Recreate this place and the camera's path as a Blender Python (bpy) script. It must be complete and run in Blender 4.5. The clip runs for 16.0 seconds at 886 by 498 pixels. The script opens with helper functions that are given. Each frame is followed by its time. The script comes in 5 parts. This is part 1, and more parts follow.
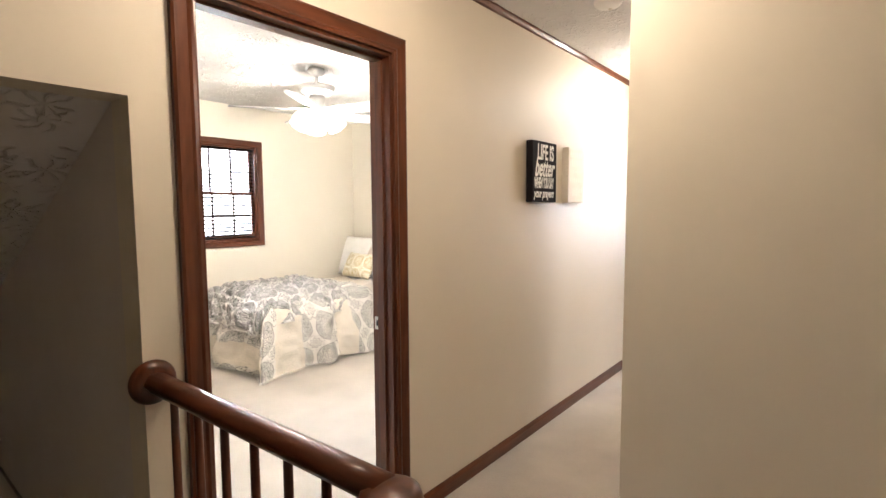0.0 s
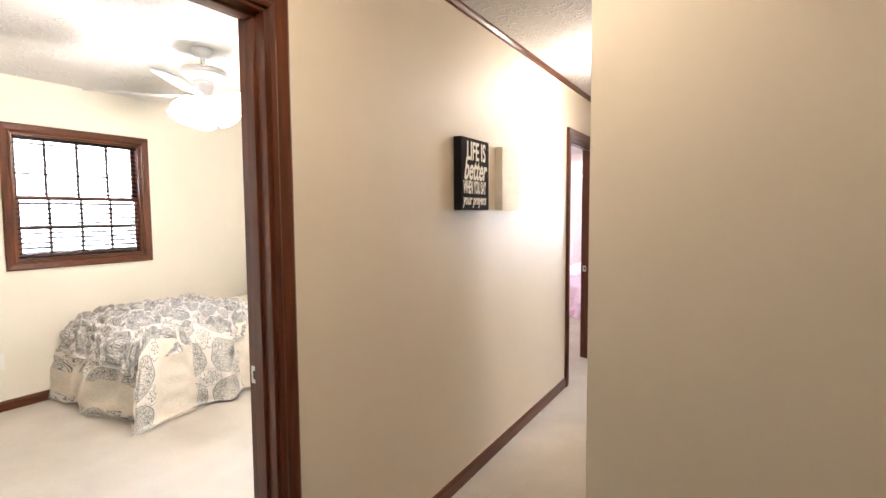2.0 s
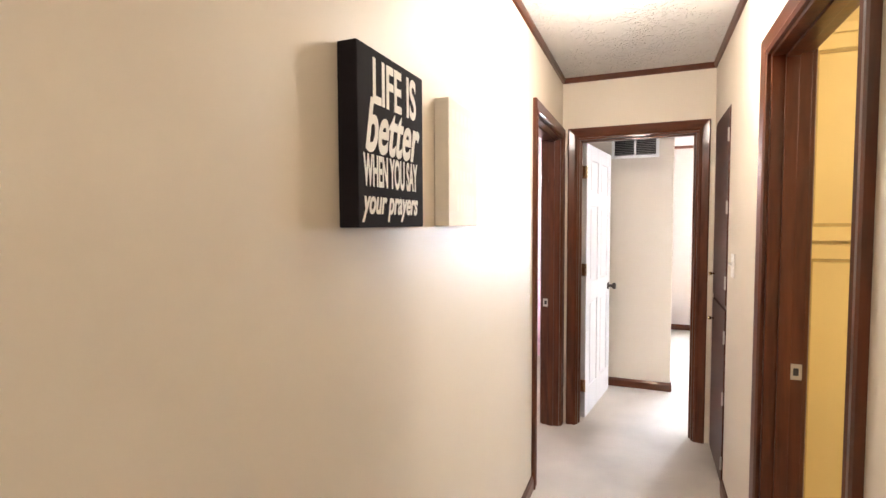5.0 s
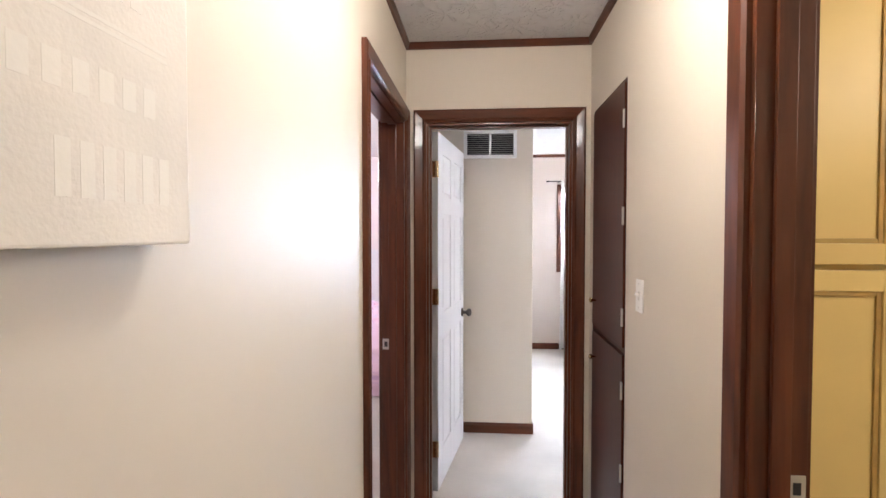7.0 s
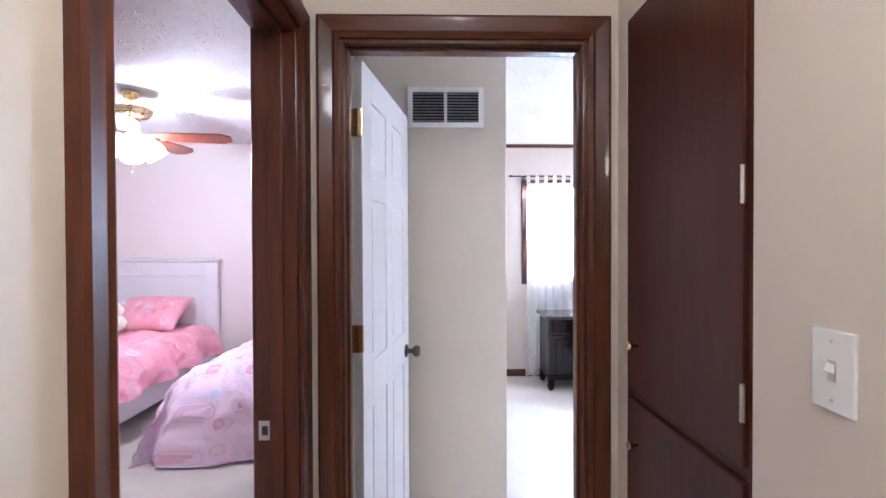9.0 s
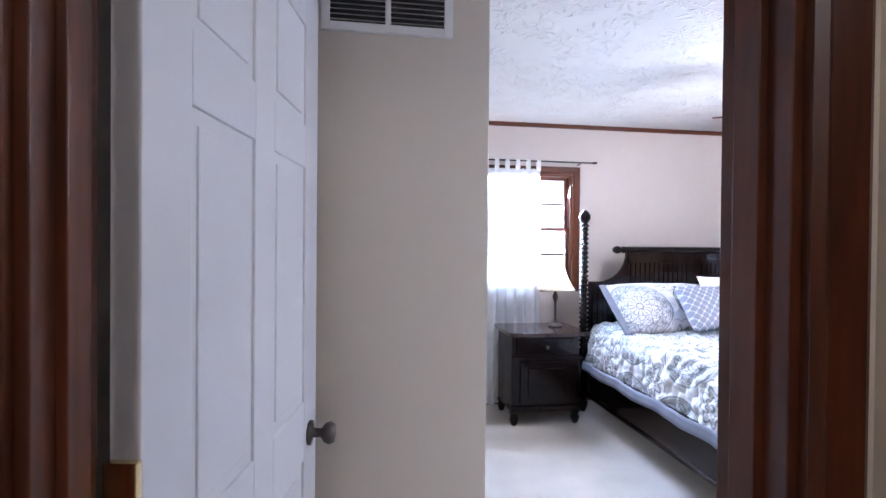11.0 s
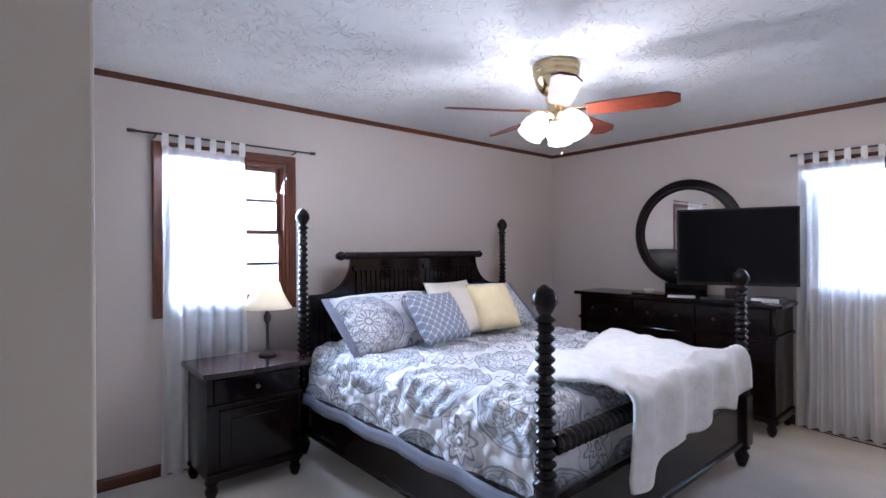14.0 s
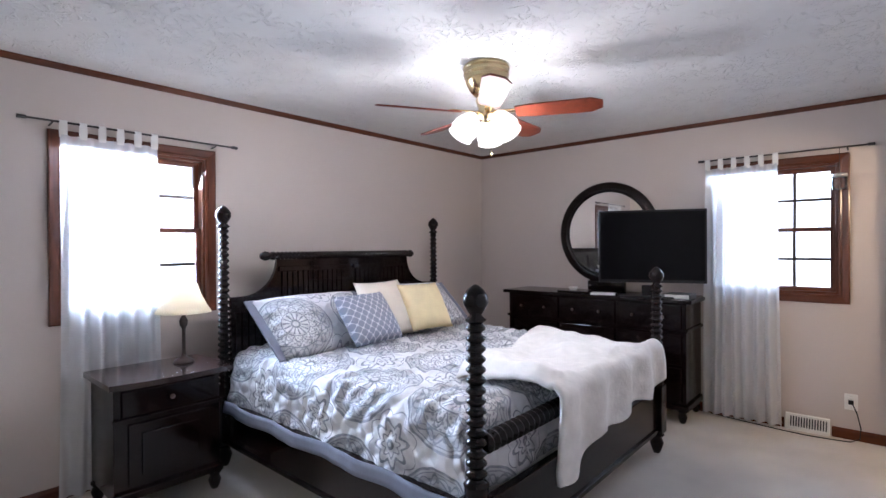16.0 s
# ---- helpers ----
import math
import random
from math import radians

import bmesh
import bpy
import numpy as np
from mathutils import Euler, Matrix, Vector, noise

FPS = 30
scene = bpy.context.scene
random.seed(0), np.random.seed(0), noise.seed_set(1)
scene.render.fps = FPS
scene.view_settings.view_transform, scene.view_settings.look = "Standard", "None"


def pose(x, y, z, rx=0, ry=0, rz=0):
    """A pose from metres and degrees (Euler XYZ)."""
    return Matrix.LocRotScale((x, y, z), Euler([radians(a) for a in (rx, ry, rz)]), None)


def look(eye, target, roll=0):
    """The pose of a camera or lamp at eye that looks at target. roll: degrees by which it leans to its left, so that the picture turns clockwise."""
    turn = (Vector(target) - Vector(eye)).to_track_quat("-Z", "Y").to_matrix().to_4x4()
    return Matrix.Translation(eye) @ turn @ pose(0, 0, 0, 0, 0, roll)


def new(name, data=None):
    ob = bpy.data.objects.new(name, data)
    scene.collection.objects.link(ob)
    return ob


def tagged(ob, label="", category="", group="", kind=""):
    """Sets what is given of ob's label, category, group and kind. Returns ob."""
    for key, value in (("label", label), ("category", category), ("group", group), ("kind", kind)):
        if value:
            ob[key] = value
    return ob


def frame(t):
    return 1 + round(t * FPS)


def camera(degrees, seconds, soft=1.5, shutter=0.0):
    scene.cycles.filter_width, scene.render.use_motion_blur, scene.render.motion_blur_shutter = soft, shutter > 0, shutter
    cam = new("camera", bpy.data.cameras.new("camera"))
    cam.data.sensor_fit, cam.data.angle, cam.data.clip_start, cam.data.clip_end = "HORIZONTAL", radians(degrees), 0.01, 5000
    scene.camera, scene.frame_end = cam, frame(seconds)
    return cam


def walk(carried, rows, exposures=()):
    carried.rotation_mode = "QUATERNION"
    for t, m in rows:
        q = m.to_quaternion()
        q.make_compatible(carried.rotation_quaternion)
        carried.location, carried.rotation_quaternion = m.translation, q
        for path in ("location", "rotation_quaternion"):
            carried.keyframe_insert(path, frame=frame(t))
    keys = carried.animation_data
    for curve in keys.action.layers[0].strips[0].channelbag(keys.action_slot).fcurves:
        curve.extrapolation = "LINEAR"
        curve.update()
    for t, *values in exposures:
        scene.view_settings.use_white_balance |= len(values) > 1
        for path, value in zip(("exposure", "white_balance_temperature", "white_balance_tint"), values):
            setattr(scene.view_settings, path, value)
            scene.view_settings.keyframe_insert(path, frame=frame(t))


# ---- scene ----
cam = camera(83.2, 16.0)
PATH = [
    (0, (1.467, 0.216, 1.399), (0.213, 1.766, 1.236), -0.3),
    (0.5, (1.439, 0.26, 1.399), (0.277, 1.881, 1.242), -0.2),
    (1, (1.372, 0.344, 1.407), (0.314, 2.034, 1.248), -0.3),
    (1.5, (1.305, 0.494, 1.404), (0.265, 2.195, 1.245), -0.4),
    (2, (1.234, 0.672, 1.412), (0.196, 2.376, 1.273), -0.4),
    (2.5, (1.148, 0.881, 1.42), (0.102, 2.582, 1.304), -0.4),
    (3, (1.026, 1.104, 1.425), (-0.032, 2.799, 1.332), -0.3),
    (3.2, (0.97, 1.197, 1.43), (-0.092, 2.888, 1.332), -0.4),
    (5.3, (0.518, 2.113, 1.442), (-0.153, 3.995, 1.351), -0.1),
    (5.5, (0.498, 2.209, 1.444), (-0.117, 4.111, 1.363), 0.0),
    (6, (0.457, 2.436, 1.446), (-0.016, 4.378, 1.378), -0.1),
    (6.5, (0.418, 2.7, 1.451), (0.11, 4.675, 1.391), 0.0),
    (7, (0.393, 2.956, 1.443), (0.24, 4.95, 1.385), 0.0),
    (7.5, (0.359, 3.224, 1.433), (0.297, 5.223, 1.383), -0.0),
    (8, (0.363, 3.505, 1.424), (0.354, 5.504, 1.379), 0.0),
    (8.5, (0.366, 3.778, 1.416), (0.408, 5.777, 1.375), -0.0),
    (9, (0.378, 4.059, 1.411), (0.427, 6.058, 1.386), -0.2),
    (11.3, (0.399, 5.235, 1.381), (0.803, 7.193, 1.361), 0.1),
    (11.5, (0.386, 5.319, 1.385), (0.871, 7.259, 1.369), -0.3),
    (12, (0.457, 5.509, 1.383), (1.164, 7.379, 1.374), -0.2),
    (12.5, (0.538, 5.632, 1.384), (1.456, 7.409, 1.377), -0.4),
    (13, (0.604, 5.746, 1.388), (1.696, 7.422, 1.382), -0.3),
    (13.5, (0.64, 5.791, 1.388), (1.856, 7.379, 1.384), -0.4),
    (14, (0.681, 5.822, 1.396), (1.99, 7.334, 1.394), -0.3),
    (14.5, (0.703, 5.837, 1.401), (2.083, 7.285, 1.396), -0.3),
    (15, (0.705, 5.842, 1.4), (2.136, 7.24, 1.396), -0.3),
    (15.5, (0.7, 5.839, 1.401), (2.169, 7.196, 1.396), -0.3),
    (16, (0.701, 5.841, 1.401), (2.205, 7.159, 1.393), -0.3),
]
walk(cam, [(t, look(eye, target, roll)) for t, eye, target, roll in PATH], exposures=[(0, 1.65, 6650, 14), (3, 1.7, 6650, 15), (5.5, 1.84, 6500, 14), (6.5, 1.6, 6250, 14), (7.5, 1.15, 5950, 15), (9.2, 1.2, 5450, 17), (11.3, 0.3, 5400, 18), (12.5, 0.03, 5450, 18), (14, -0.4, 5450, 18), (16, -0.36, 5800, 17)])

# ---------------- world and light ----------------
world = bpy.data.worlds.new("sky")
scene.world = world
world.use_nodes = True
wt = world.node_tree
sky = wt.nodes.new("ShaderNodeTexSky")
sky.sky_type = 'NISHITA'
sky.sun_disc = False
sky.sun_elevation = radians(35)
sky.sun_rotation = radians(150)
wt.nodes["Background"].inputs[1].default_value = 0.12
wt.links.new(sky.outputs[0], wt.nodes["Background"].inputs[0])

WARM, SOFT, DAY = (1.0, 0.84, 0.64), (1.0, 0.92, 0.82), (0.70, 0.84, 1.0)


def lamp(name, x, y, z, watts, colour, radius=0.05):
    li = bpy.data.lights.new(name, 'POINT')
    li.energy, li.color, li.shadow_soft_size = watts, colour, radius
    ob = new(name, li)
    ob.location = (x, y, z)
    return ob


def window_light(name, m, w, h, watts):
    li = bpy.data.lights.new(name, 'AREA')
    li.shape, li.size, li.size_y, li.energy, li.color, li.spread = 'RECTANGLE', w, h, watts, DAY, radians(130)
    ob = new(name, li)
    ob.matrix_world = m
    return ob


lamp("hall_bulb", 0.48, 4.06, 2.25, 8.8, SOFT, 0.09)
lamp("landing_bulb", 0.70, 1.20, 2.25, 7.2, WARM, 0.09)
lamp("bathroom_bulb", 2.1, 3.3, 2.1, 11, WARM, 0.12)
lamp("master_bath_bulb", 4.50, 5.08, 1.8, 46, (1.0, 0.74, 0.42), 0.10)
lamp("bedroom_fan_bulb", -1.67, 2.6, 2.04, 31, SOFT, 0.07)
lamp("pink_fan_bulb", -1.64, 7.48, 2.01, 38, (0.95, 0.95, 1.0), 0.07)
lamp("table_lamp_bulb", 1.93, 9.0, 1.11, 13, SOFT, 0.03)
for k in range(3):
    lamp("master_fan_bulb", 3.04 + 0.11 * math.cos(0.5 + 2.094 * k), 7.56 + 0.11 * math.sin(0.5 + 2.094 * k), 2.00, 17, (1.0, 0.95, 0.90), 0.022)
window_light("daylight_bedroom", look((-3.62, 2.625, 1.56), (0, 2.625, 1.45)), 1.0, 1.1, 62)
window_light("daylight_headwall", look((1.795, 9.56, 1.52), (1.795, 6.3, -0.7)), 0.9, 1.1, 200)
window_light("daylight_sidewall", look((5.59, 6.465, 1.52), (2.3, 6.465, -0.7)), 0.9, 1.1, 46)



# ---------------- materials ----------------
def nodes(name, rough=0.5, metal=0.0):
    m = bpy.data.materials.new(name)
    m.use_nodes = True
    t = m.node_tree
    b = t.nodes["Principled BSDF"]
    b.inputs["Roughness"].default_value = rough
    b.inputs["Metallic"].default_value = metal
    return m, t, b


def add(t, kind, **values):
    n = t.nodes.new(kind)
    for k, v in values.items():
        n.inputs[k.replace("_", " ")].default_value = v
    return n


def coords(t, scale=(1, 1, 1), out="Object"):
    c = t.nodes.new("ShaderNodeTexCoord")
    m = t.nodes.new("ShaderNodeMapping")
    m.inputs["Scale"].default_value = scale
    t.links.new(c.outputs[out], m.inputs[0])
    return m.outputs[0]


def ramp(t, fac, stops):
    r = t.nodes.new("ShaderNodeValToRGB")
    el = r.color_ramp.elements
    while len(el) < len(stops):
        el.new(0.5)
    for e, (p, c) in zip(el, stops):
        e.position, e.color = p, (*c, 1)
    t.links.new(fac, r.inputs[0])
    return r.outputs[0]


def bump(t, b, height, strength, distance=0.01):
    n = add(t, "ShaderNodeBump", Strength=strength, Distance=distance)
    t.links.new(height, n.inputs["Height"])
    t.links.new(n.outputs[0], b.inputs["Normal"])


def mixed(c, k):
    return tuple(min(1, v * k) for v in c)


def speckled(name, c, rough=0.6, var=0.08, scale=3.0, fine=180.0, relief=0.1, depth=0.002, metal=0.0):
    """A plain painted or moulded surface with soft clouds and a fine tooth."""
    m, t, b = nodes(name, rough, metal)
    p = coords(t)
    n = add(t, "ShaderNodeTexNoise", Scale=scale, Detail=4.0)
    t.links.new(p, n.inputs[0])
    t.links.new(ramp(t, n.outputs[0], [(0.3, mixed(c, 1 - var)), (0.7, mixed(c, 1 + var))]), b.inputs["Base Color"])
    f = add(t, "ShaderNodeTexNoise", Scale=fine, Detail=2.0)
    t.links.new(p, f.inputs[0])
    bump(t, b, f.outputs[0], relief, depth)
    return m


def wood(name, dark, light, rough=0.35, scale=(8, 8, 0.8), coat=0.25, gloss=0.3):
    m, t, b = nodes(name, rough)
    p = coords(t, scale)
    w = add(t, "ShaderNodeTexNoise", Scale=1.3, Detail=3.0, Distortion=1.8)
    t.links.new(p, w.inputs[0])
    g = add(t, "ShaderNodeTexNoise", Scale=6.0, Detail=6.0, Distortion=0.4)
    t.links.new(p, g.inputs[0])
    mix = add(t, "ShaderNodeMix")
    mix.inputs[0].default_value = 0.45
    t.links.new(w.outputs[0], mix.inputs[2])
    t.links.new(g.outputs[0], mix.inputs[3])
    t.links.new(ramp(t, mix.outputs[0], [(0.28, dark), (0.68, light)]), b.inputs["Base Color"])
    b.inputs["Coat Weight"].default_value = coat
    b.inputs["Coat Roughness"].default_value = 0.07
    b.inputs["Specular IOR Level"].default_value = gloss
    bump(t, b, g.outputs[0], 0.12, 0.0015)
    return m


def stomped(name, c, depth=0.008):
    """Crow's-foot stomped plaster: bursts of short raised ridges, one burst to a brush mark."""
    m, t, b = nodes(name, 0.85)
    p = coords(t)
    warp = add(t, "ShaderNodeTexNoise", Scale=9.0, Detail=2.0)
    t.links.new(p, warp.inputs[0])
    fine = add(t, "ShaderNodeTexNoise", Scale=38.0, Detail=2.0)
    t.links.new(p, fine.inputs[0])
    total = None
    for size, off in ((5.2, 0.0), (6.3, 7.7)):
        q = coords(t, (size, size, 0.01))
        q.node.inputs["Location"].default_value = (off, off * 0.6, 0.0)
        v = add(t, "ShaderNodeTexVoronoi", Scale=1.0, Randomness=0.9)
        t.links.new(q, v.inputs[0])
        d = t.nodes.new("ShaderNodeVectorMath")
        d.operation = 'SUBTRACT'
        t.links.new(q, d.inputs[0])
        t.links.new(v.outputs["Position"], d.inputs[1])
        sep = t.nodes.new("ShaderNodeSeparateXYZ")
        t.links.new(d.outputs[0], sep.inputs[0])
        an = math_node(t, 'ARCTAN2', sep.outputs[1], sep.outputs[0])
        turn = math_node(t, 'ADD', math_node(t, 'MULTIPLY', an, 7.0), math_node(t, 'MULTIPLY', warp.outputs[0], 16.0))
        ridge = ramp(t, math_node(t, 'SINE', turn), [(0.55, (0, 0, 0)), (0.95, (1, 1, 1))])
        reach = ramp(t, v.outputs["Distance"], [(0.08, (0, 0, 0)), (0.16, (1, 1, 1)), (0.42, (1, 1, 1)), (0.60, (0, 0, 0))])
        k = math_node(t, 'MULTIPLY', ridge, reach)
        total = k if total is None else math_node(t, 'MAXIMUM', total, k)
    total = math_node(t, 'MULTIPLY', total, ramp(t, fine.outputs[0], [(0.40, (0, 0, 0)), (0.52, (1, 1, 1))]))
    t.links.new(ramp(t, warp.outputs[0], [(0.3, mixed(c, 0.96)), (0.7, c)]), b.inputs["Base Color"])
    bump(t, b, total, 0.9, depth)
    return m


def carpet(name, c):
    m, t, b = nodes(name, 0.95)
    p = coords(t)
    n = add(t, "ShaderNodeTexNoise", Scale=2.2, Detail=3.0)
    f = add(t, "ShaderNodeTexNoise", Scale=140.0, Detail=3.0)
    t.links.new(p, n.inputs[0])
    t.links.new(p, f.inputs[0])
    mix = add(t, "ShaderNodeMix")
    mix.inputs[0].default_value = 0.42
    t.links.new(n.outputs[0], mix.inputs[2])
    t.links.new(f.outputs[0], mix.inputs[3])
    t.links.new(ramp(t, mix.outputs[0], [(0.34, mixed(c, 0.74)), (0.64, mixed(c, 1.1))]), b.inputs["Base Color"])
    b.inputs["Sheen Weight"].default_value = 0.3
    bump(t, b, f.outputs[0], 0.6, 0.006)
    return m


def glowing(name, c, strength):
    m, t, b = nodes(name, 0.3)
    b.inputs["Base Color"].default_value = (0.9, 0.9, 0.88, 1)
    b.inputs["Emission Color"].default_value = (*c, 1)
    b.inputs["Emission Strength"].default_value = strength
    return m


def clear_glass(name):
    m, t, b = nodes(name, 0.02)
    tr = t.nodes.new("ShaderNodeBsdfTransparent")
    gl = add(t, "ShaderNodeBsdfGlossy", Roughness=0.03)
    fr = add(t, "ShaderNodeFresnel", IOR=1.45)
    mx = t.nodes.new("ShaderNodeMixShader")
    t.links.new(fr.outputs[0], mx.inputs[0])
    t.links.new(tr.outputs[0], mx.inputs[1])
    t.links.new(gl.outputs[0], mx.inputs[2])
    t.links.new(mx.outputs[0], t.nodes["Material Output"].inputs[0])
    return m


def sheer(name, c, clear):
    m, t, b = nodes(name, 0.9)
    df = add(t, "ShaderNodeBsdfDiffuse", Color=(*c, 1))
    tl = add(t, "ShaderNodeBsdfTranslucent", Color=(*c, 1))
    tr = t.nodes.new("ShaderNodeBsdfTransparent")
    a, d = t.nodes.new("ShaderNodeMixShader"), t.nodes.new("ShaderNodeMixShader")
    a.inputs[0].default_value, d.inputs[0].default_value = 0.5, clear
    w = add(t, "ShaderNodeTexWave", Scale=160.0, Distortion=1.0)
    t.links.new(coords(t), w.inputs[0])
    bp = add(t, "ShaderNodeBump", Strength=0.15, Distance=0.001)
    t.links.new(w.outputs[1], bp.inputs["Height"])
    t.links.new(bp.outputs[0], df.inputs["Normal"])
    t.links.new(df.outputs[0], a.inputs[1])
    t.links.new(tl.outputs[0], a.inputs[2])
    t.links.new(a.outputs[0], d.inputs[1])
    t.links.new(tr.outputs[0], d.inputs[2])
    t.links.new(d.outputs[0], t.nodes["Material Output"].inputs[0])
    return m


def math_node(t, op, a, b=None):
    n = t.nodes.new("ShaderNodeMath")
    n.operation = op
    for i, v in enumerate((a, b)):
        if v is None:
            continue
        if isinstance(v, (int, float)):
            n.inputs[i].default_value = v
        else:
            t.links.new(v, n.inputs[i])
    return n.outputs[0]


def near(t, v, at, half):
    """One inside a thin line of half-width half where v equals at."""
    return math_node(t, 'LESS_THAN', math_node(t, 'ABSOLUTE', math_node(t, 'SUBTRACT', v, at)), half)


def union(t, *masks):
    out = masks[0]
    for m in masks[1:]:
        out = math_node(t, 'MAXIMUM', out, m)
    return out


def polar(t, sep, off, cell_y):
    """Distance and angle from the middle of each cell of a staggered lattice."""
    fx = math_node(t, 'SUBTRACT', math_node(t, 'FRACT', math_node(t, 'ADD', sep.outputs[0], off)), 0.5)
    fy = math_node(t, 'MULTIPLY', math_node(t, 'SUBTRACT', math_node(t, 'FRACT', math_node(t, 'ADD', sep.outputs[1], off)), 0.5), cell_y)
    r = math_node(t, 'SQRT', math_node(t, 'ADD', math_node(t, 'MULTIPLY', fx, fx), math_node(t, 'MULTIPLY', fy, fy)))
    return r, math_node(t, 'ARCTAN2', fy, fx)


def medallions(name, ground, ink, cell=0.62, stripes=0.0, cell_y=1.0, tuft=0.055, relief=0.6, pale=None, tint=0.42):
    """Printed quilted cloth, in metres: round medallions of rings, curls and petals, with star flowers between."""
    m, t, b = nodes(name, 0.9)
    raw = coords(t, (1, 1, 1), "UV")
    p = coords(t, (1 / cell, 1 / (cell * cell_y), 1), "UV")
    wob = add(t, "ShaderNodeTexNoise", Scale=5.0, Detail=2.0)
    t.links.new(p, wob.inputs[0])
    sep = t.nodes.new("ShaderNodeSeparateXYZ")
    t.links.new(p, sep.inputs[0])
    shift = math_node(t, 'MULTIPLY', math_node(t, 'SUBTRACT', wob.outputs[0], 0.5), 0.03)
    r, an = polar(t, sep, 0.0, cell_y)
    r = math_node(t, 'ADD', r, shift)
    wave = lambda k, ph=0.0: math_node(t, 'SINE', math_node(t, 'ADD', math_node(t, 'MULTIPLY', an, k), ph))
    rings = union(t, near(t, r, 0.435, 0.010), near(t, r, 0.405, 0.004), near(t, r, 0.300, 0.007), near(t, r, 0.165, 0.006), near(t, r, 0.045, 0.012))
    curl = near(t, r, math_node(t, 'ADD', math_node(t, 'MULTIPLY', wave(13), 0.040), 0.352), 0.009)
    curl2 = near(t, r, math_node(t, 'ADD', math_node(t, 'MULTIPLY', wave(13, 1.9), 0.032), 0.350), 0.006)
    dots = math_node(t, 'MULTIPLY', near(t, r, 0.352, 0.014), math_node(t, 'GREATER_THAN', wave(26), 0.55))
    petal = near(t, r, math_node(t, 'ADD', math_node(t, 'MULTIPLY', math_node(t, 'ABSOLUTE', wave(6)), 0.115), 0.170), 0.009)
    petal2 = near(t, r, math_node(t, 'ADD', math_node(t, 'MULTIPLY', math_node(t, 'ABSOLUTE', wave(6)), 0.065), 0.180), 0.006)
    spoke = math_node(t, 'MULTIPLY', math_node(t, 'GREATER_THAN', wave(14), 0.45), math_node(t, 'MULTIPLY', math_node(t, 'LESS_THAN', r, 0.15), math_node(t, 'GREATER_THAN', r, 0.06)))
    lace = math_node(t, 'MULTIPLY', math_node(t, 'MULTIPLY', near(t, r, 0.235, 0.055), math_node(t, 'GREATER_THAN', math_node(t, 'MULTIPLY', wave(24), math_node(t, 'SINE', math_node(t, 'MULTIPLY', r, 150.0))), 0.25)), 0.75)
    big = union(t, rings, curl, curl2, dots, petal, petal2, spoke, lace)
    r2, an2 = polar(t, sep, 0.5, cell_y)
    lobes = math_node(t, 'SINE', math_node(t, 'MULTIPLY', an2, 8.0))
    star = union(t, near(t, r2, math_node(t, 'ADD', math_node(t, 'MULTIPLY', lobes, 0.030), 0.150), 0.014),
                 near(t, r2, math_node(t, 'ADD', math_node(t, 'MULTIPLY', lobes, 0.018), 0.085), 0.008), near(t, r2, 0.03, 0.012))
    edge = near(t, r2, math_node(t, 'ADD', math_node(t, 'MULTIPLY', math_node(t, 'ABSOLUTE', math_node(t, 'SINE', math_node(t, 'MULTIPLY', an2, 4.0))), 0.05), 0.215), 0.005)
    total = union(t, big, star, edge)
    fill = math_node(t, 'MULTIPLY', math_node(t, 'MULTIPLY', math_node(t, 'LESS_THAN', r, 0.435), math_node(t, 'GREATER_THAN', r, 0.30)), tint)
    wear = add(t, "ShaderNodeTexNoise", Scale=14.0, Detail=3.0)
    t.links.new(p, wear.inputs[0])
    total = math_node(t, 'MULTIPLY', math_node(t, 'MAXIMUM', total, fill), math_node(t, 'ADD', math_node(t, 'MULTIPLY', wear.outputs[0], 0.7), 0.45))
    mx = t.nodes.new("ShaderNodeMix")
    mx.data_type = 'RGBA'
    mx.clamp_factor = True
    mx.inputs[6].default_value = (*ground, 1)
    mx.inputs[7].default_value = (*ink, 1)
    if stripes:
        sr = t.nodes.new("ShaderNodeSeparateXYZ")
        t.links.new(raw, sr.inputs[0])
        run = math_node(t, 'ADD', math_node(t, 'MULTIPLY', sr.outputs[1], 6.283 / stripes), math_node(t, 'MULTIPLY', wob.outputs[0], 0.5))
        keep = math_node(t, 'GREATER_THAN', math_node(t, 'SINE', run), -0.55)
        total = math_node(t, 'MULTIPLY', total, math_node(t, 'ADD', math_node(t, 'MULTIPLY', keep, 0.85), 0.15))
        t.links.new(ramp(t, keep, [(0.0, pale or ground), (1.0, ground)]), mx.inputs[6])
    t.links.new(total, mx.inputs[0])
    t.links.new(mx.outputs[2], b.inputs["Base Color"])
    q = add(t, "ShaderNodeTexVoronoi", Scale=1 / tuft)
    q.feature = 'SMOOTH_F1'
    t.links.new(raw, q.inputs[0])
    q.inputs["Smoothness"].default_value = 0.4
    inv = math_node(t, 'SUBTRACT', 1.0, math_node(t, 'MULTIPLY', q.outputs[0], q.outputs[0]))
    bump(t, b, inv, relief, 0.03)
    return m


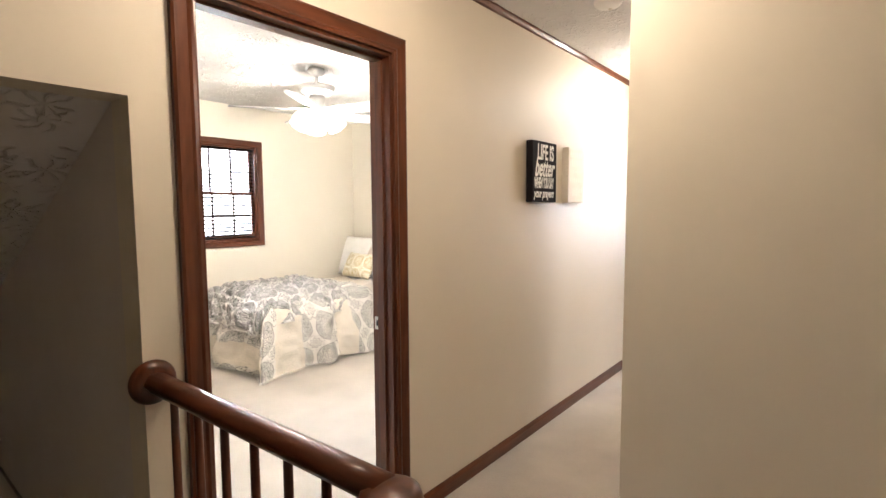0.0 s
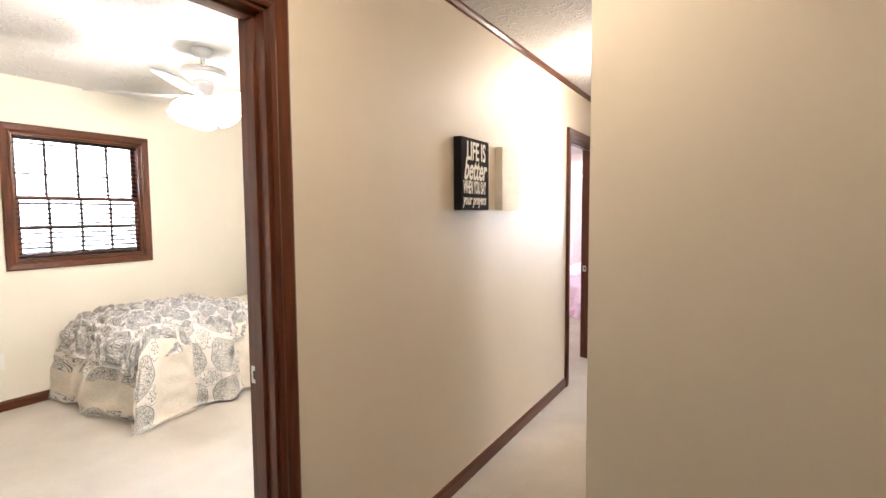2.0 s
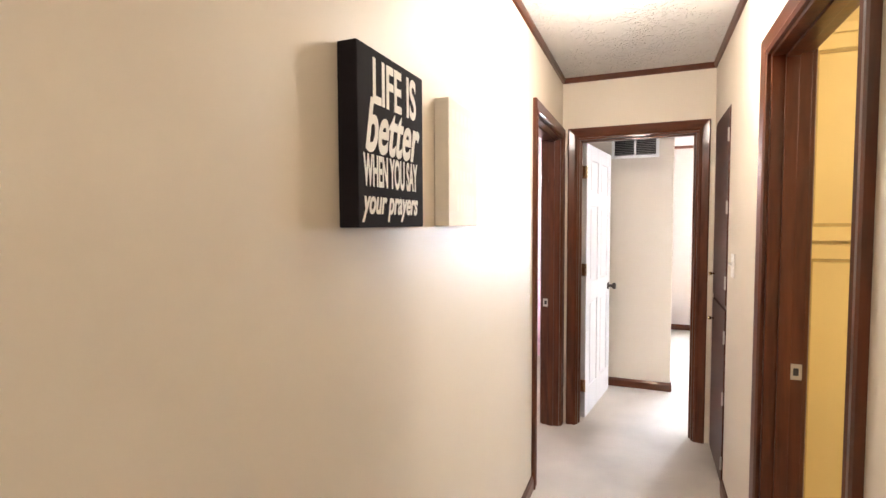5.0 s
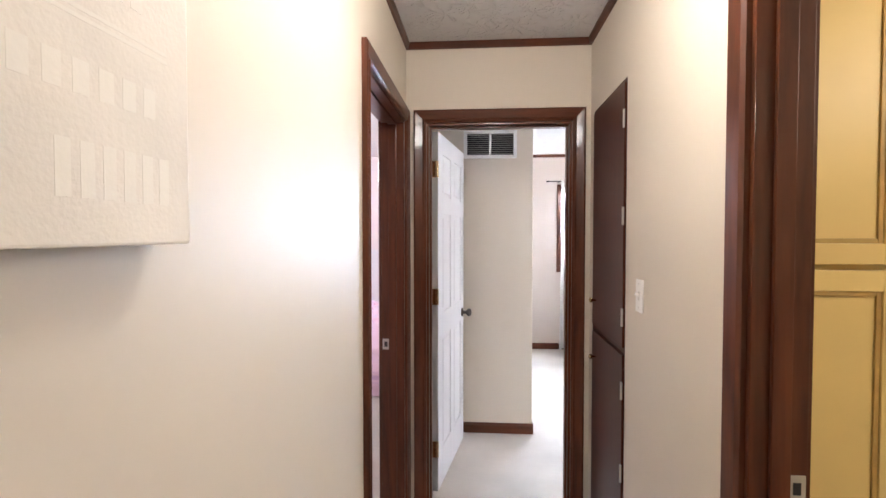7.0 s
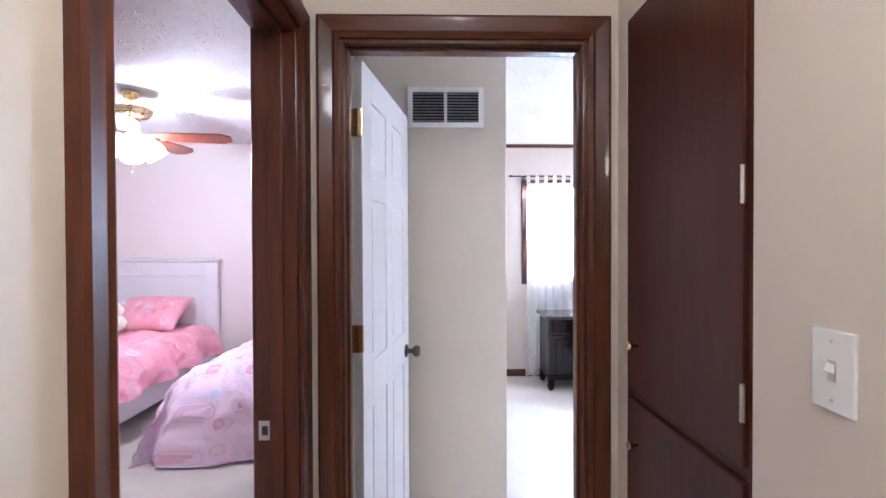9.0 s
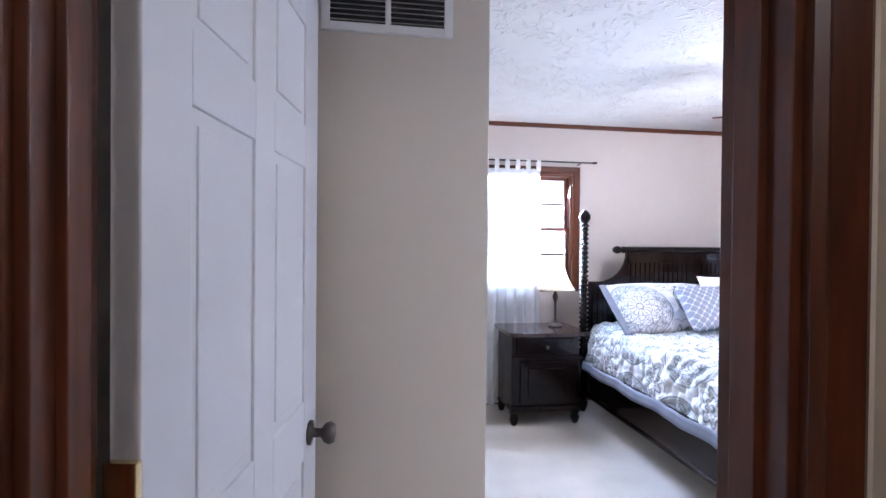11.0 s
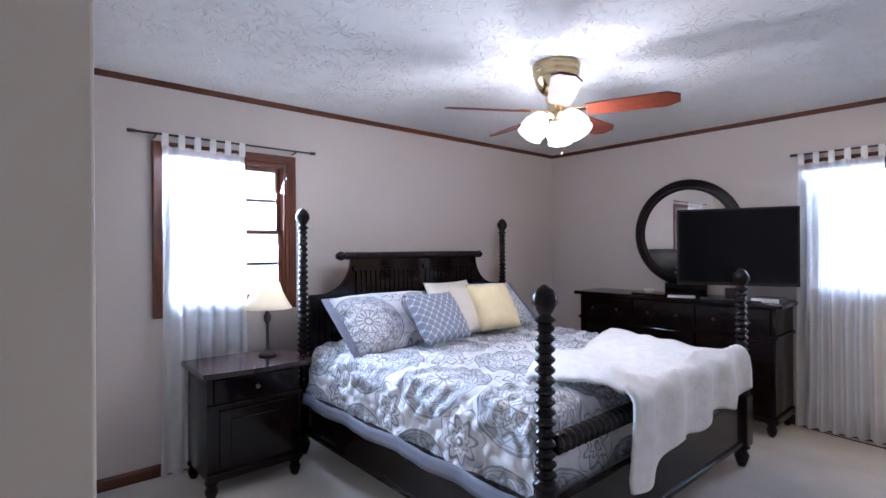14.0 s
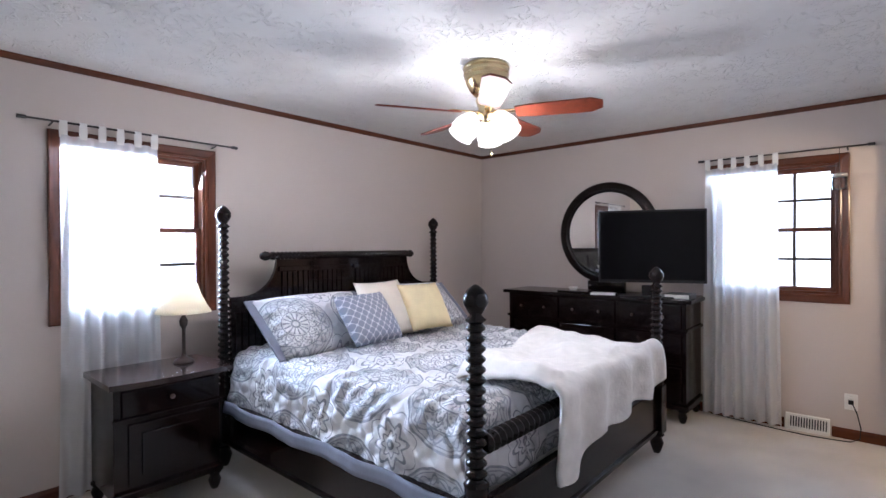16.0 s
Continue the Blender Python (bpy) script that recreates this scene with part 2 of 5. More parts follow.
def scattered(name, ground, inks, cell=0.10):
    """Printed cotton with a scatter of small ringed flowers in several colours."""
    m, t, b = nodes(name, 0.9)
    p = coords(t, (1 / cell, 1 / cell, 1), "UV")
    v = add(t, "ShaderNodeTexVoronoi", Scale=1.0, Randomness=0.75)
    t.links.new(p, v.inputs[0])
    wob = add(t, "ShaderNodeTexNoise", Scale=4.0, Detail=2.0)
    t.links.new(p, wob.inputs[0])
    d = math_node(t, 'ADD', v.outputs[0], math_node(t, 'MULTIPLY', math_node(t, 'SUBTRACT', wob.outputs[0], 0.5), 0.28))
    mark = union(t, near(t, d, 0.34, 0.06), math_node(t, 'LESS_THAN', d, 0.16), math_node(t, 'MULTIPLY', near(t, d, 0.52, 0.03), 0.5))
    sep = t.nodes.new("ShaderNodeSeparateXYZ")
    t.links.new(v.outputs[1], sep.inputs[0])
    stops = [(i / len(inks), c) for i, c in enumerate(inks)]
    mx = t.nodes.new("ShaderNodeMix")
    mx.data_type = 'RGBA'
    mx.inputs[6].default_value = (*ground, 1)
    t.links.new(ramp(t, sep.outputs[0], stops), mx.inputs[7])
    t.links.new(math_node(t, 'MULTIPLY', mark, 0.8), mx.inputs[0])
    t.links.new(mx.outputs[2], b.inputs["Base Color"])
    f = add(t, "ShaderNodeTexNoise", Scale=1.2, Detail=3.0)
    t.links.new(p, f.inputs[0])
    bump(t, b, f.outputs[0], 0.35, 0.02)
    return m


def lattice(name, ground, line):
    m, t, b = nodes(name, 0.9)
    p = coords(t, (16, 16, 1), "UV")
    sep = t.nodes.new("ShaderNodeSeparateXYZ")
    t.links.new(p, sep.inputs[0])
    a = math_node(t, 'SINE', math_node(t, 'MULTIPLY', sep.outputs[0], 6.283))
    c = math_node(t, 'SINE', math_node(t, 'MULTIPLY', sep.outputs[1], 6.283))
    s = math_node(t, 'ABSOLUTE', math_node(t, 'ADD', a, c))
    t.links.new(ramp(t, s, [(0.16, line), (0.26, ground)]), b.inputs["Base Color"])
    return m


MAT = {}
MAT["hall"] = speckled("greige_wall_paint", (0.66, 0.59, 0.49), 0.52, 0.03, 1.2, 90, 0.12)
MAT["cream"] = speckled("cream_wall_paint", (0.76, 0.72, 0.63), 0.55, 0.03, 1.2, 90, 0.12)
MAT["pink_wall"] = speckled("blush_wall_paint", (0.74, 0.66, 0.635), 0.55, 0.03, 1.2, 90, 0.12)
MAT["master"] = speckled("taupe_wall_paint", (0.56, 0.495, 0.455), 0.5, 0.03, 1.2, 90, 0.12)
MAT["ceiling"] = stomped("stomped_plaster", (0.70, 0.69, 0.68))
MAT["soffit"] = stomped("heavy_stomped_plaster", (0.72, 0.69, 0.67), 0.03)
MAT["carpet"] = carpet("beige_carpet", (0.52, 0.47, 0.41))
MAT["trim"] = wood("stained_trim_wood", (0.036, 0.010, 0.0042), (0.135, 0.037, 0.014), 0.32)
MAT["trim_h"] = wood("stained_trim_wood_level", (0.036, 0.010, 0.0042), (0.135, 0.037, 0.014), 0.32, (0.8, 0.8, 8))
MAT["espresso"] = wood("espresso_furniture_wood", (0.0025, 0.0011, 0.0010), (0.008, 0.0028, 0.0022), 0.25, (10, 10, 2), 0.5, 0.06)
# redder, lighter and glossier than the espresso wood of the body
MAT["espresso_top"] = wood("red_brown_glossy_top", (0.010, 0.0035, 0.0025), (0.036, 0.012, 0.007), 0.25, (2, 10, 10), 0.8, 0.2)
MAT["blade"] = wood("cherry_fan_blade", (0.10, 0.020, 0.010), (0.20, 0.045, 0.022), 0.35, (6, 6, 6))
MAT["slab"] = wood("dark_door_veneer", (0.044, 0.012, 0.007), (0.078, 0.021, 0.011), 0.4, (9, 9, 0.8), 0.08, 0.14)
MAT["white_paint"] = speckled("white_door_paint", (0.70, 0.69, 0.70), 0.4, 0.02, 2, 60, 0.06)
MAT["white_plastic"] = speckled("white_plastic", (0.80, 0.79, 0.76), 0.35, 0.02)
MAT["brass"] = speckled("polished_brass", (0.80, 0.65, 0.38), 0.18, 0.05, 8, 200, 0.03, 0.001, 1.0)
MAT["nickel"] = speckled("satin_nickel", (0.62, 0.60, 0.56), 0.3, 0.05, 8, 200, 0.03, 0.001, 1.0)
MAT["bronze"] = speckled("dark_bronze", (0.10, 0.085, 0.075), 0.35, 0.1, 8, 200, 0.05, 0.001, 1.0)
MAT["iron"] = speckled("black_iron", (0.025, 0.02, 0.02), 0.45, 0.1)
MAT["black_plastic"] = speckled("black_plastic", (0.012, 0.012, 0.013), 0.3, 0.1)
MAT["screen"] = speckled("dark_screen_glass", (0.004, 0.004, 0.005), 0.10, 0.02, 3, 50, 0.0)
MAT["screen"].node_tree.nodes["Principled BSDF"].inputs["Specular IOR Level"].default_value = 0.12
MAT["black_plastic"].node_tree.nodes["Principled BSDF"].inputs["Specular IOR Level"].default_value = 0.2
# near-black paint for the shade inside ducts, gaps and latch holes
MAT["gap_shade"] = speckled("gap_shadow_grey", (0.03, 0.03, 0.035), 0.8, 0.1)
MAT["glass"] = clear_glass("window_glass")
MAT["shade_glass"] = glowing("lit_frosted_glass", (1.0, 0.93, 0.80), 2.4)
MAT["dome_glass"] = glowing("lit_dome_glass", (1.0, 0.90, 0.72), 7.0)
MAT["linen_shade"] = sheer("cream_lamp_shade", (0.88, 0.84, 0.74), 0.0)
MAT["sheer"] = sheer("white_sheer_cloth", (0.86, 0.87, 0.88), 0.22)
MAT["yellow"] = speckled("butter_cabinet_paint", (0.82, 0.62, 0.24), 0.4, 0.03, 2, 60, 0.05)
MAT["mirror"] = speckled("silvered_mirror", (0.92, 0.93, 0.93), 0.01, 0.0, 3, 50, 0.0, 0.0, 1.0)
MAT["quilt"] = medallions("grey_medallion_quilt", (0.74, 0.735, 0.75), (0.20, 0.22, 0.255), 0.56, 0.0, 1.0, 0.06, 1.0)
MAT["ruffle"] = medallions("grey_ruffled_coverlet", (0.56, 0.545, 0.53), (0.11, 0.11, 0.115), 0.22, 0.0, 1.0, 0.035, 1.0)
MAT["paisley"] = medallions("taupe_medallion_comforter", (0.66, 0.63, 0.59), (0.07, 0.08, 0.08), 0.27, 0.56, 1.0, 0.16, 0.5, (0.66, 0.60, 0.52), 0.16)
MAT["pink_print"] = scattered("hot_pink_print", (0.80, 0.36, 0.42), ((0.66, 0.20, 0.30), (0.86, 0.62, 0.66), (0.50, 0.40, 0.56), (0.74, 0.26, 0.36)), 0.11)
MAT["lilac_print"] = scattered("lilac_print", (0.84, 0.66, 0.78), ((0.76, 0.40, 0.60), (0.50, 0.58, 0.80), (0.88, 0.78, 0.86), (0.72, 0.34, 0.50)), 0.12)
MAT["gold_print"] = medallions("gold_lattice_print", (0.80, 0.76, 0.64), (0.45, 0.33, 0.10), 0.17, 0.0, 1.0, 0.3, 0.2)
MAT["yellow_glaze"] = speckled("brown_glaze_in_grooves", (0.52, 0.34, 0.10), 0.45, 0.12, 20, 60, 0.05)
MAT["slate_cloth"] = speckled("slate_blue_cloth", (0.20, 0.21, 0.26), 0.9, 0.08, 12, 300, 0.4)
MAT["lattice"] = lattice("slate_lattice_cloth", (0.25, 0.27, 0.34), (0.62, 0.64, 0.70))
MAT["ivory_cloth"] = speckled("ivory_cloth", (0.80, 0.74, 0.64), 0.9, 0.04, 10, 250, 0.4)
MAT["yellow_cloth"] = speckled("butter_yellow_cloth", (0.83, 0.70, 0.42), 0.9, 0.05, 10, 250, 0.4)
MAT["white_cloth"] = speckled("white_cotton", (0.82, 0.82, 0.80), 0.9, 0.03, 10, 250, 0.4)
MAT["fur"] = speckled("ivory_plush", (0.76, 0.73, 0.69), 1.0, 0.07, 16, 45, 0.3, 0.010)
MAT["sign_black"] = speckled("black_canvas", (0.014, 0.011, 0.013), 0.85, 0.15, 8, 260, 0.15)
MAT["sign_cream"] = speckled("whitewashed_board", (0.78, 0.73, 0.65), 0.75, 0.06, 8, 160, 0.3)
MAT["sign_black"].node_tree.nodes["Principled BSDF"].inputs["Specular IOR Level"].default_value = 0.15
MAT["letter"] = speckled("white_lettering", (0.85, 0.83, 0.78), 0.7, 0.03)
MAT["letter_dim"] = speckled("ivory_lettering", (0.82, 0.78, 0.70), 0.7, 0.03)
MAT["stair_wall"] = speckled("stairwell_paint", (0.62, 0.57, 0.53), 0.6, 0.04)
MAT["sky_white"] = glowing("overcast_backdrop", (0.88, 0.94, 1.0), 3.2)


# ---------------- building helpers ----------------
BASE = {}


def thing(name, x, y, z, label, category, group="", kind=""):
    e = new(name)
    e.empty_display_size = 0.1
    e.location = (x, y, z)
    BASE[e.name] = Vector((x, y, z))
    return tagged(e, label, category, group, kind)


def mesh_of(name, bm, mats, base=None, smooth=False):
    if base is not None:
        bmesh.ops.translate(bm, verts=bm.verts, vec=-base)
    me = bpy.data.meshes.new(name)
    bm.to_mesh(me)
    bm.free()
    for m in (mats if isinstance(mats, (list, tuple)) else [mats]):
        me.materials.append(m)
    if smooth:
        me.shade_smooth()
    return me


def part(name, bm, material, parent, label="", smooth=False):
    """One mesh under a thing or a part; bm is in world coordinates."""
    base = BASE[parent.name]
    ob = new(name, mesh_of(name, bm, material, base, smooth))
    ob.parent = parent
    BASE[ob.name] = base
    return tagged(ob, label)


def solid(name, bm, material, label="", category="", kind="", group="", smooth=False):
    ob = new(name, mesh_of(name, bm, material, None, smooth))
    BASE[ob.name] = Vector()
    return tagged(ob, label, category, group, kind)


def box(bm, x0, x1, y0, y1, z0, z1, bevel=0.0, m=None):
    r = bmesh.ops.create_cube(bm, size=1.0)
    vs = r["verts"]
    for v in vs:
        v.co = Vector(((x0 + x1) / 2 + v.co.x * (x1 - x0), (y0 + y1) / 2 + v.co.y * (y1 - y0), (z0 + z1) / 2 + v.co.z * (z1 - z0)))
    if bevel:
        es = list({e for v in vs for e in v.link_edges})
        r = bmesh.ops.bevel(bm, geom=es, offset=bevel, segments=2, profile=0.6, affect='EDGES')
        vs = list({v for f in r["faces"] for v in f.verts} | {v for v in vs if v.is_valid})
    if m is not None:
        bmesh.ops.transform(bm, matrix=m, verts=vs)
    return bm


def B(*a, **k):
    return box(bmesh.new(), *a, **k)


def lathe(bm, profile, m, seg=20):
    """Turned piece: profile of (radius, height) about local z, placed by m."""
    rings = []
    for r, h in profile:
        rings.append([bm.verts.new(m @ Vector((max(r, 1e-4) * math.cos(2 * math.pi * i / seg), max(r, 1e-4) * math.sin(2 * math.pi * i / seg), h))) for i in range(seg)])
    for a, b in zip(rings, rings[1:]):
        for i in range(seg):
            j = (i + 1) % seg
            bm.faces.new((a[i], a[j], b[j], b[i]))
    bm.faces.new(rings[0][::-1])
    bm.faces.new(rings[-1])
    return bm


def L(profile, m, seg=20):
    return lathe(bmesh.new(), profile, m, seg)


def tube(points, r, seg=8):
    bm = bmesh.new()
    pts = [Vector(p) for p in points]
    prev = None
    for i, p in enumerate(pts):
        d = (pts[min(i + 1, len(pts) - 1)] - pts[max(i - 1, 0)]).normalized()
        q = d.to_track_quat('Z', 'Y').to_matrix()
        ring = [bm.verts.new(p + q @ Vector((r * math.cos(2 * math.pi * k / seg), r * math.sin(2 * math.pi * k / seg), 0))) for k in range(seg)]
        if prev:
            for k in range(seg):
                bm.faces.new((prev[k], prev[(k + 1) % seg], ring[(k + 1) % seg], ring[k]))
        else:
            bm.faces.new(ring[::-1])
        prev = ring
    bm.faces.new(prev)
    return bm


def grid(nu, nv, fn, uv=None, thick=0.0):
    """A sheet of cloth: fn(u, v) gives the place, uv(u, v) the metres of cloth; u, v from 0 to 1."""
    bm = bmesh.new()
    layer = bm.loops.layers.uv.new("UVMap")
    vs = [[bm.verts.new(fn(i / nu, j / nv)) for j in range(nv + 1)] for i in range(nu + 1)]
    for i in range(nu):
        for j in range(nv):
            f = bm.faces.new((vs[i][j], vs[i + 1][j], vs[i + 1][j + 1], vs[i][j + 1]))
            f.smooth = True
            if uv:
                for lp, (a, b) in zip(f.loops, ((i, j), (i + 1, j), (i + 1, j + 1), (i, j + 1))):
                    lp[layer].uv = uv(a / nu, b / nv)
    if thick:
        bmesh.ops.recalc_face_normals(bm, faces=bm.faces)
        bmesh.ops.solidify(bm, geom=bm.faces[:], thickness=thick)
    return bm


def wall(name, axis, c0, c1, s0, s1, z0, z1, mats, holes=(), label=""):
    """A wall from c0 to c1 in thickness on axis, s0 to s1 in length, with holes (a, b, low, high).
    mats: the paint of the low side and of the high side."""
    bm = bmesh.new()
    cuts = sorted({s0, s1, *[h[0] for h in holes], *[h[1] for h in holes]})
    for a, b in zip(cuts, cuts[1:]):
        mid, spans = (a + b) / 2, [(z0, z1)]
        for h in holes:
            if h[0] < mid < h[1]:
                out = []
                for p, q in spans:
                    if h[2] > p:
                        out.append((p, min(q, h[2])))
                    if h[3] < q:
                        out.append((max(p, h[3]), q))
                spans = out
        for p, q in spans:
            if axis == 'x':
                box(bm, c0, c1, a, b, p, q)
            else:
                box(bm, a, b, c0, c1, p, q)
    bmesh.ops.remove_doubles(bm, verts=bm.verts, dist=1e-5)
    k = 0 if axis == 'x' else 1
    bm.normal_update()
    for f in bm.faces:
        f.material_index = 0 if f.normal[k] < -0.5 else 1
    return solid(name, bm, [MAT[mats[0]], MAT[mats[1]]], label, "wall", "structure")


CASING = ((0.0, 0.0), (0.0, 0.012), (0.012, 0.018), (0.020, 0.014), (0.048, 0.020), (0.058, 0.022), (0.066, 0.018), (0.066, 0.0))


def swept(stations, closed=False):
    bm = bmesh.new()
    rings = [[bm.verts.new(p) for p in st] for st in stations]
    pairs = list(zip(rings, rings[1:])) + ([(rings[-1], rings[0])] if closed else [])
    for a, b in pairs:
        for i in range(len(a) - 1):
            bm.faces.new((a[i], a[i + 1], b[i + 1], b[i]))
    if not closed:
        bm.faces.new(rings[0])
        bm.faces.new(rings[-1][::-1])
    bmesh.ops.recalc_face_normals(bm, faces=bm.faces)
    return bm


def casings(axis, c, side, a, b, top, parent, low=0.0, closed=False):
    """Mitred mouldings round an opening a..b on the face at c; side: +1 or -1, the way they stand proud."""
    def at(s, z, v):
        return (c + side * v, s, z) if axis == 'x' else (s, c + side * v, z)
    k = -1 if closed else 0
    corners = ((a, low, -1, k), (a, top, -1, 1), (b, top, 1, 1), (b, low, 1, k))
    rings = [[at(s + ds * u, z + dz * u, v) for u, v in CASING] for s, z, ds, dz in corners]
    for i in range(4 if closed else 3):
        part("casing", swept([rings[i], rings[(i + 1) % 4]]), MAT["trim" if i % 2 == 0 else "trim_h"], parent)


def lining(axis, c0, c1, a, b, top, low=0.0, t=0.018, sill=False):
    bm = bmesh.new()
    def bx(s0, s1, z0, z1, d0=c0, d1=c1):
        box(bm, *((d0, d1, s0, s1) if axis == 'x' else (s0, s1, d0, d1)), z0, z1, 0.002)
    bx(a, a + t, low, top)
    bx(b - t, b, low, top)
    bx(a + t, b - t, top - t, top)
    if sill:
        bx(a + t, b - t, low, low + t)
    else:
        mid = (c0 + c1) / 2
        bx(a + t, a + t + 0.011, low, top - t, mid - 0.02, mid + 0.02)
        bx(b - t - 0.011, b - t, low, top - t, mid - 0.02, mid + 0.02)
        bx(a + t, b - t, top - t - 0.011, top - t, mid - 0.02, mid + 0.02)
    return bm


def doorway(name, axis, c0, c1, a, b, top, faces, label):
    x, y = ((c0 + c1) / 2, (a + b) / 2) if axis == 'x' else ((a + b) / 2, (c0 + c1) / 2)
    e = thing(name, x, y, 0, label, "door frame", kind="structure")
    part("jamb", lining(axis, c0 + 0.001, c1 - 0.001, a, b, top), MAT["trim"], e)
    for c, side in faces:
        casings(axis, c, side, a + 0.006, b - 0.006, top - 0.006, e)
    return e


# ---------------- floors, ceilings, walls ----------------
DOOR = 2.03
solid("floor_upper_hall", B(0.75, 2.72, -1.72, 0.75, -0.25, 0), MAT["carpet"], "beige cut-pile carpet of the stair landing", "floor", "structure")
solid("floor_hall", B(-0.06, 2.72, 0.75, 5.625, -0.25, 0), MAT["carpet"], "beige cut-pile carpet of the hallway", "floor", "structure")
solid("floor_bedroom", B(-3.48, -0.06, 0.72, 9.42, -0.25, 0), MAT["carpet"], "beige cut-pile carpet of two small bedrooms", "floor", "structure")
solid("floor_master", B(-0.06, 5.45, 5.625, 9.42, -0.25, 0), MAT["carpet"], "beige cut-pile carpet of the main bedroom", "floor", "structure")
solid("floor_bath", B(2.72, 5.45, 3.6, 5.625, -0.25, 0), MAT["carpet"], "plain floor of the small adjoining bath", "floor", "structure")
for nm, r in (("ceiling_hall", (0, 2.72, -1.72, 5.57)), ("ceiling_bedroom", (-3.48, -0.12, 0.72, 4.46)), ("ceiling_pink", (-3.48, -0.12, 4.46, 9.42)),
              ("ceiling_master", (-0.12, 5.45, 5.57, 9.42)), ("ceiling_bath", (2.72, 5.45, 3.6, 5.57))):
    solid(nm, B(*r, 2.44, 2.60), MAT["ceiling"], "white stomped-plaster textured ceiling", "ceiling", "structure")

wall("wall_hall_west", 'x', -0.12, 0, -1.72, 5.57, 0, 2.44, ("cream", "hall"),
     ((-1.72, 0.732, 0, 1.695), (0.90, 1.71, 0, DOOR), (4.645, 5.505, 0, DOOR)), "greige painted hallway wall with two bedroom doorways")
wall("wall_hall_east", 'x', 0.95, 1.07, 1.85, 5.57, 0, 2.44, ("hall", "cream"),
     ((3.20, 4.05, 0, DOOR), (4.93, 5.50, 0.0, 2.05)), "greige painted hallway wall with bathroom and linen openings")
wall("wall_landing_north", 'y', 1.73, 1.85, 0.95, 2.72, 0, 2.44, ("hall", "cream"), (), "greige painted wall at the stair landing")
wall("wall_landing_east", 'x', 2.60, 2.72, -1.72, 1.73, 0, 2.44, ("hall", "hall"), (), "greige painted landing wall")
# out of view; its run past x = -0.12 is added to keep sky light off the stairs
wall("wall_landing_south", 'y', -1.84, -1.72, -3.5, 2.72, -2.6, 2.44, ("hall", "hall"), (), "greige painted landing wall")
wall("wall_hall_end", 'y', 5.57, 5.68, -0.12, 5.33, 0, 2.44, ("hall", "master"),
     ((0.10, 0.862, 0, DOOR), (4.42, 5.16, 0, DOOR)), "greige painted wall with the main bedroom doorway")
wall("wall_bath_east", 'x', 2.72, 2.84, 1.85, 5.57, 0, 2.44, ("cream", "cream"), (), "cream painted bathroom wall")
wall("wall_linen_back", 'y', 4.88, 4.92, 1.07, 2.72, 0, 2.44, ("cream", "cream"), (), "cream painted partition behind the linen closet")
wall("wall_master_bath_south", 'y', 3.5, 3.6, 2.84, 5.45, 0, 2.44, ("cream", "cream"), (), "cream painted wall of the adjoining bath")
wall("wall_bedroom_west", 'x', -3.48, -3.36, 0.72, 9.42, 0, 2.44, ("cream", "cream"),
     ((2.165, 3.085, 1.08, 2.035),), "cream painted bedroom wall with a window")
wall("wall_bedroom_south", 'y', 0.732, 0.875, -3.36, -0.12, -2.6, 2.44, ("stair_wall", "cream"), (), "cream painted bedroom wall beside the stairs")
wall("wall_bedroom_divider", 'y', 4.40, 4.52, -3.36, -0.12, 0, 2.44, ("cream", "pink_wall"), (), "painted wall between two bedrooms")
wall("wall_pink_west", 'x', -3.36, -3.35, 4.52, 9.30, 0, 2.44, ("pink_wall", "pink_wall"), (), "blush pink bedroom wall")
wall("wall_pink_north", 'y', 9.30, 9.42, -3.35, -0.12, 0, 2.44, ("pink_wall", "cream"), (), "blush pink bedroom wall")
wall("wall_pink_east", 'x', -0.12, 0, 5.68, 9.30, 0, 2.44, ("pink_wall", "master"), (), "painted wall between the pink and main bedrooms")
wall("wall_master_north", 'y', 9.30, 9.42, -0.12, 5.45, 0, 2.44, ("master", "cream"), ((1.396, 2.194, 1.035, 2.004),), "taupe painted bedroom wall with a window")
wall("wall_master_east", 'x', 5.33, 5.45, 3.6, 9.30, 0, 2.44, ("master", "cream"), ((6.066, 6.864, 1.035, 2.004),), "taupe painted bedroom wall with a window")
# taupe room wall; the lighter, warmer hall paint stands in for hall light on it
closet = bmesh.new()
box(closet, 0.0, 0.76, 6.57, 9.30, 0, 2.44, 0.004)
solid("wall_closet", closet, MAT["hall"], "closet bump-out with return air grille, painted lighter for the hall light on it", "wall", "structure")

# stairs going down to the west, with their sloping soffit
sof = bmesh.new()
vs = [sof.verts.new(p) for p in ((-0.12, -1.72, 1.695), (-0.12, 0.732, 1.695), (-3.4, 0.732, 0.34), (-3.4, -1.72, 0.34), (-0.12, -1.72, 1.88), (-0.12, 0.732, 1.88), (-3.4, 0.732, 0.50), (-3.4, -1.72, 0.50))]
for f in ((0, 1, 2, 3), (7, 6, 5, 4), (0, 4, 5, 1), (1, 5, 6, 2), (2, 6, 7, 3), (3, 7, 4, 0)):
    sof.faces.new([vs[i] for i in f])
solid("ceiling_stairs", sof, MAT["soffit"], "white stomped-plaster sloping stair soffit", "ceiling", "structure")
stairs = thing("stairs", 0.6, -0.4, 0, "beige carpeted flight of stairs going down", "stairs", kind="structure")
for i in range(11):
    part("step", B(0.75 - 0.245 * (i + 1), 0.75 - 0.245 * i, -1.72, 0.732, -0.19 * (i + 1) - 0.2, -0.19 * (i + 1), 0.01), MAT["carpet"], stairs)
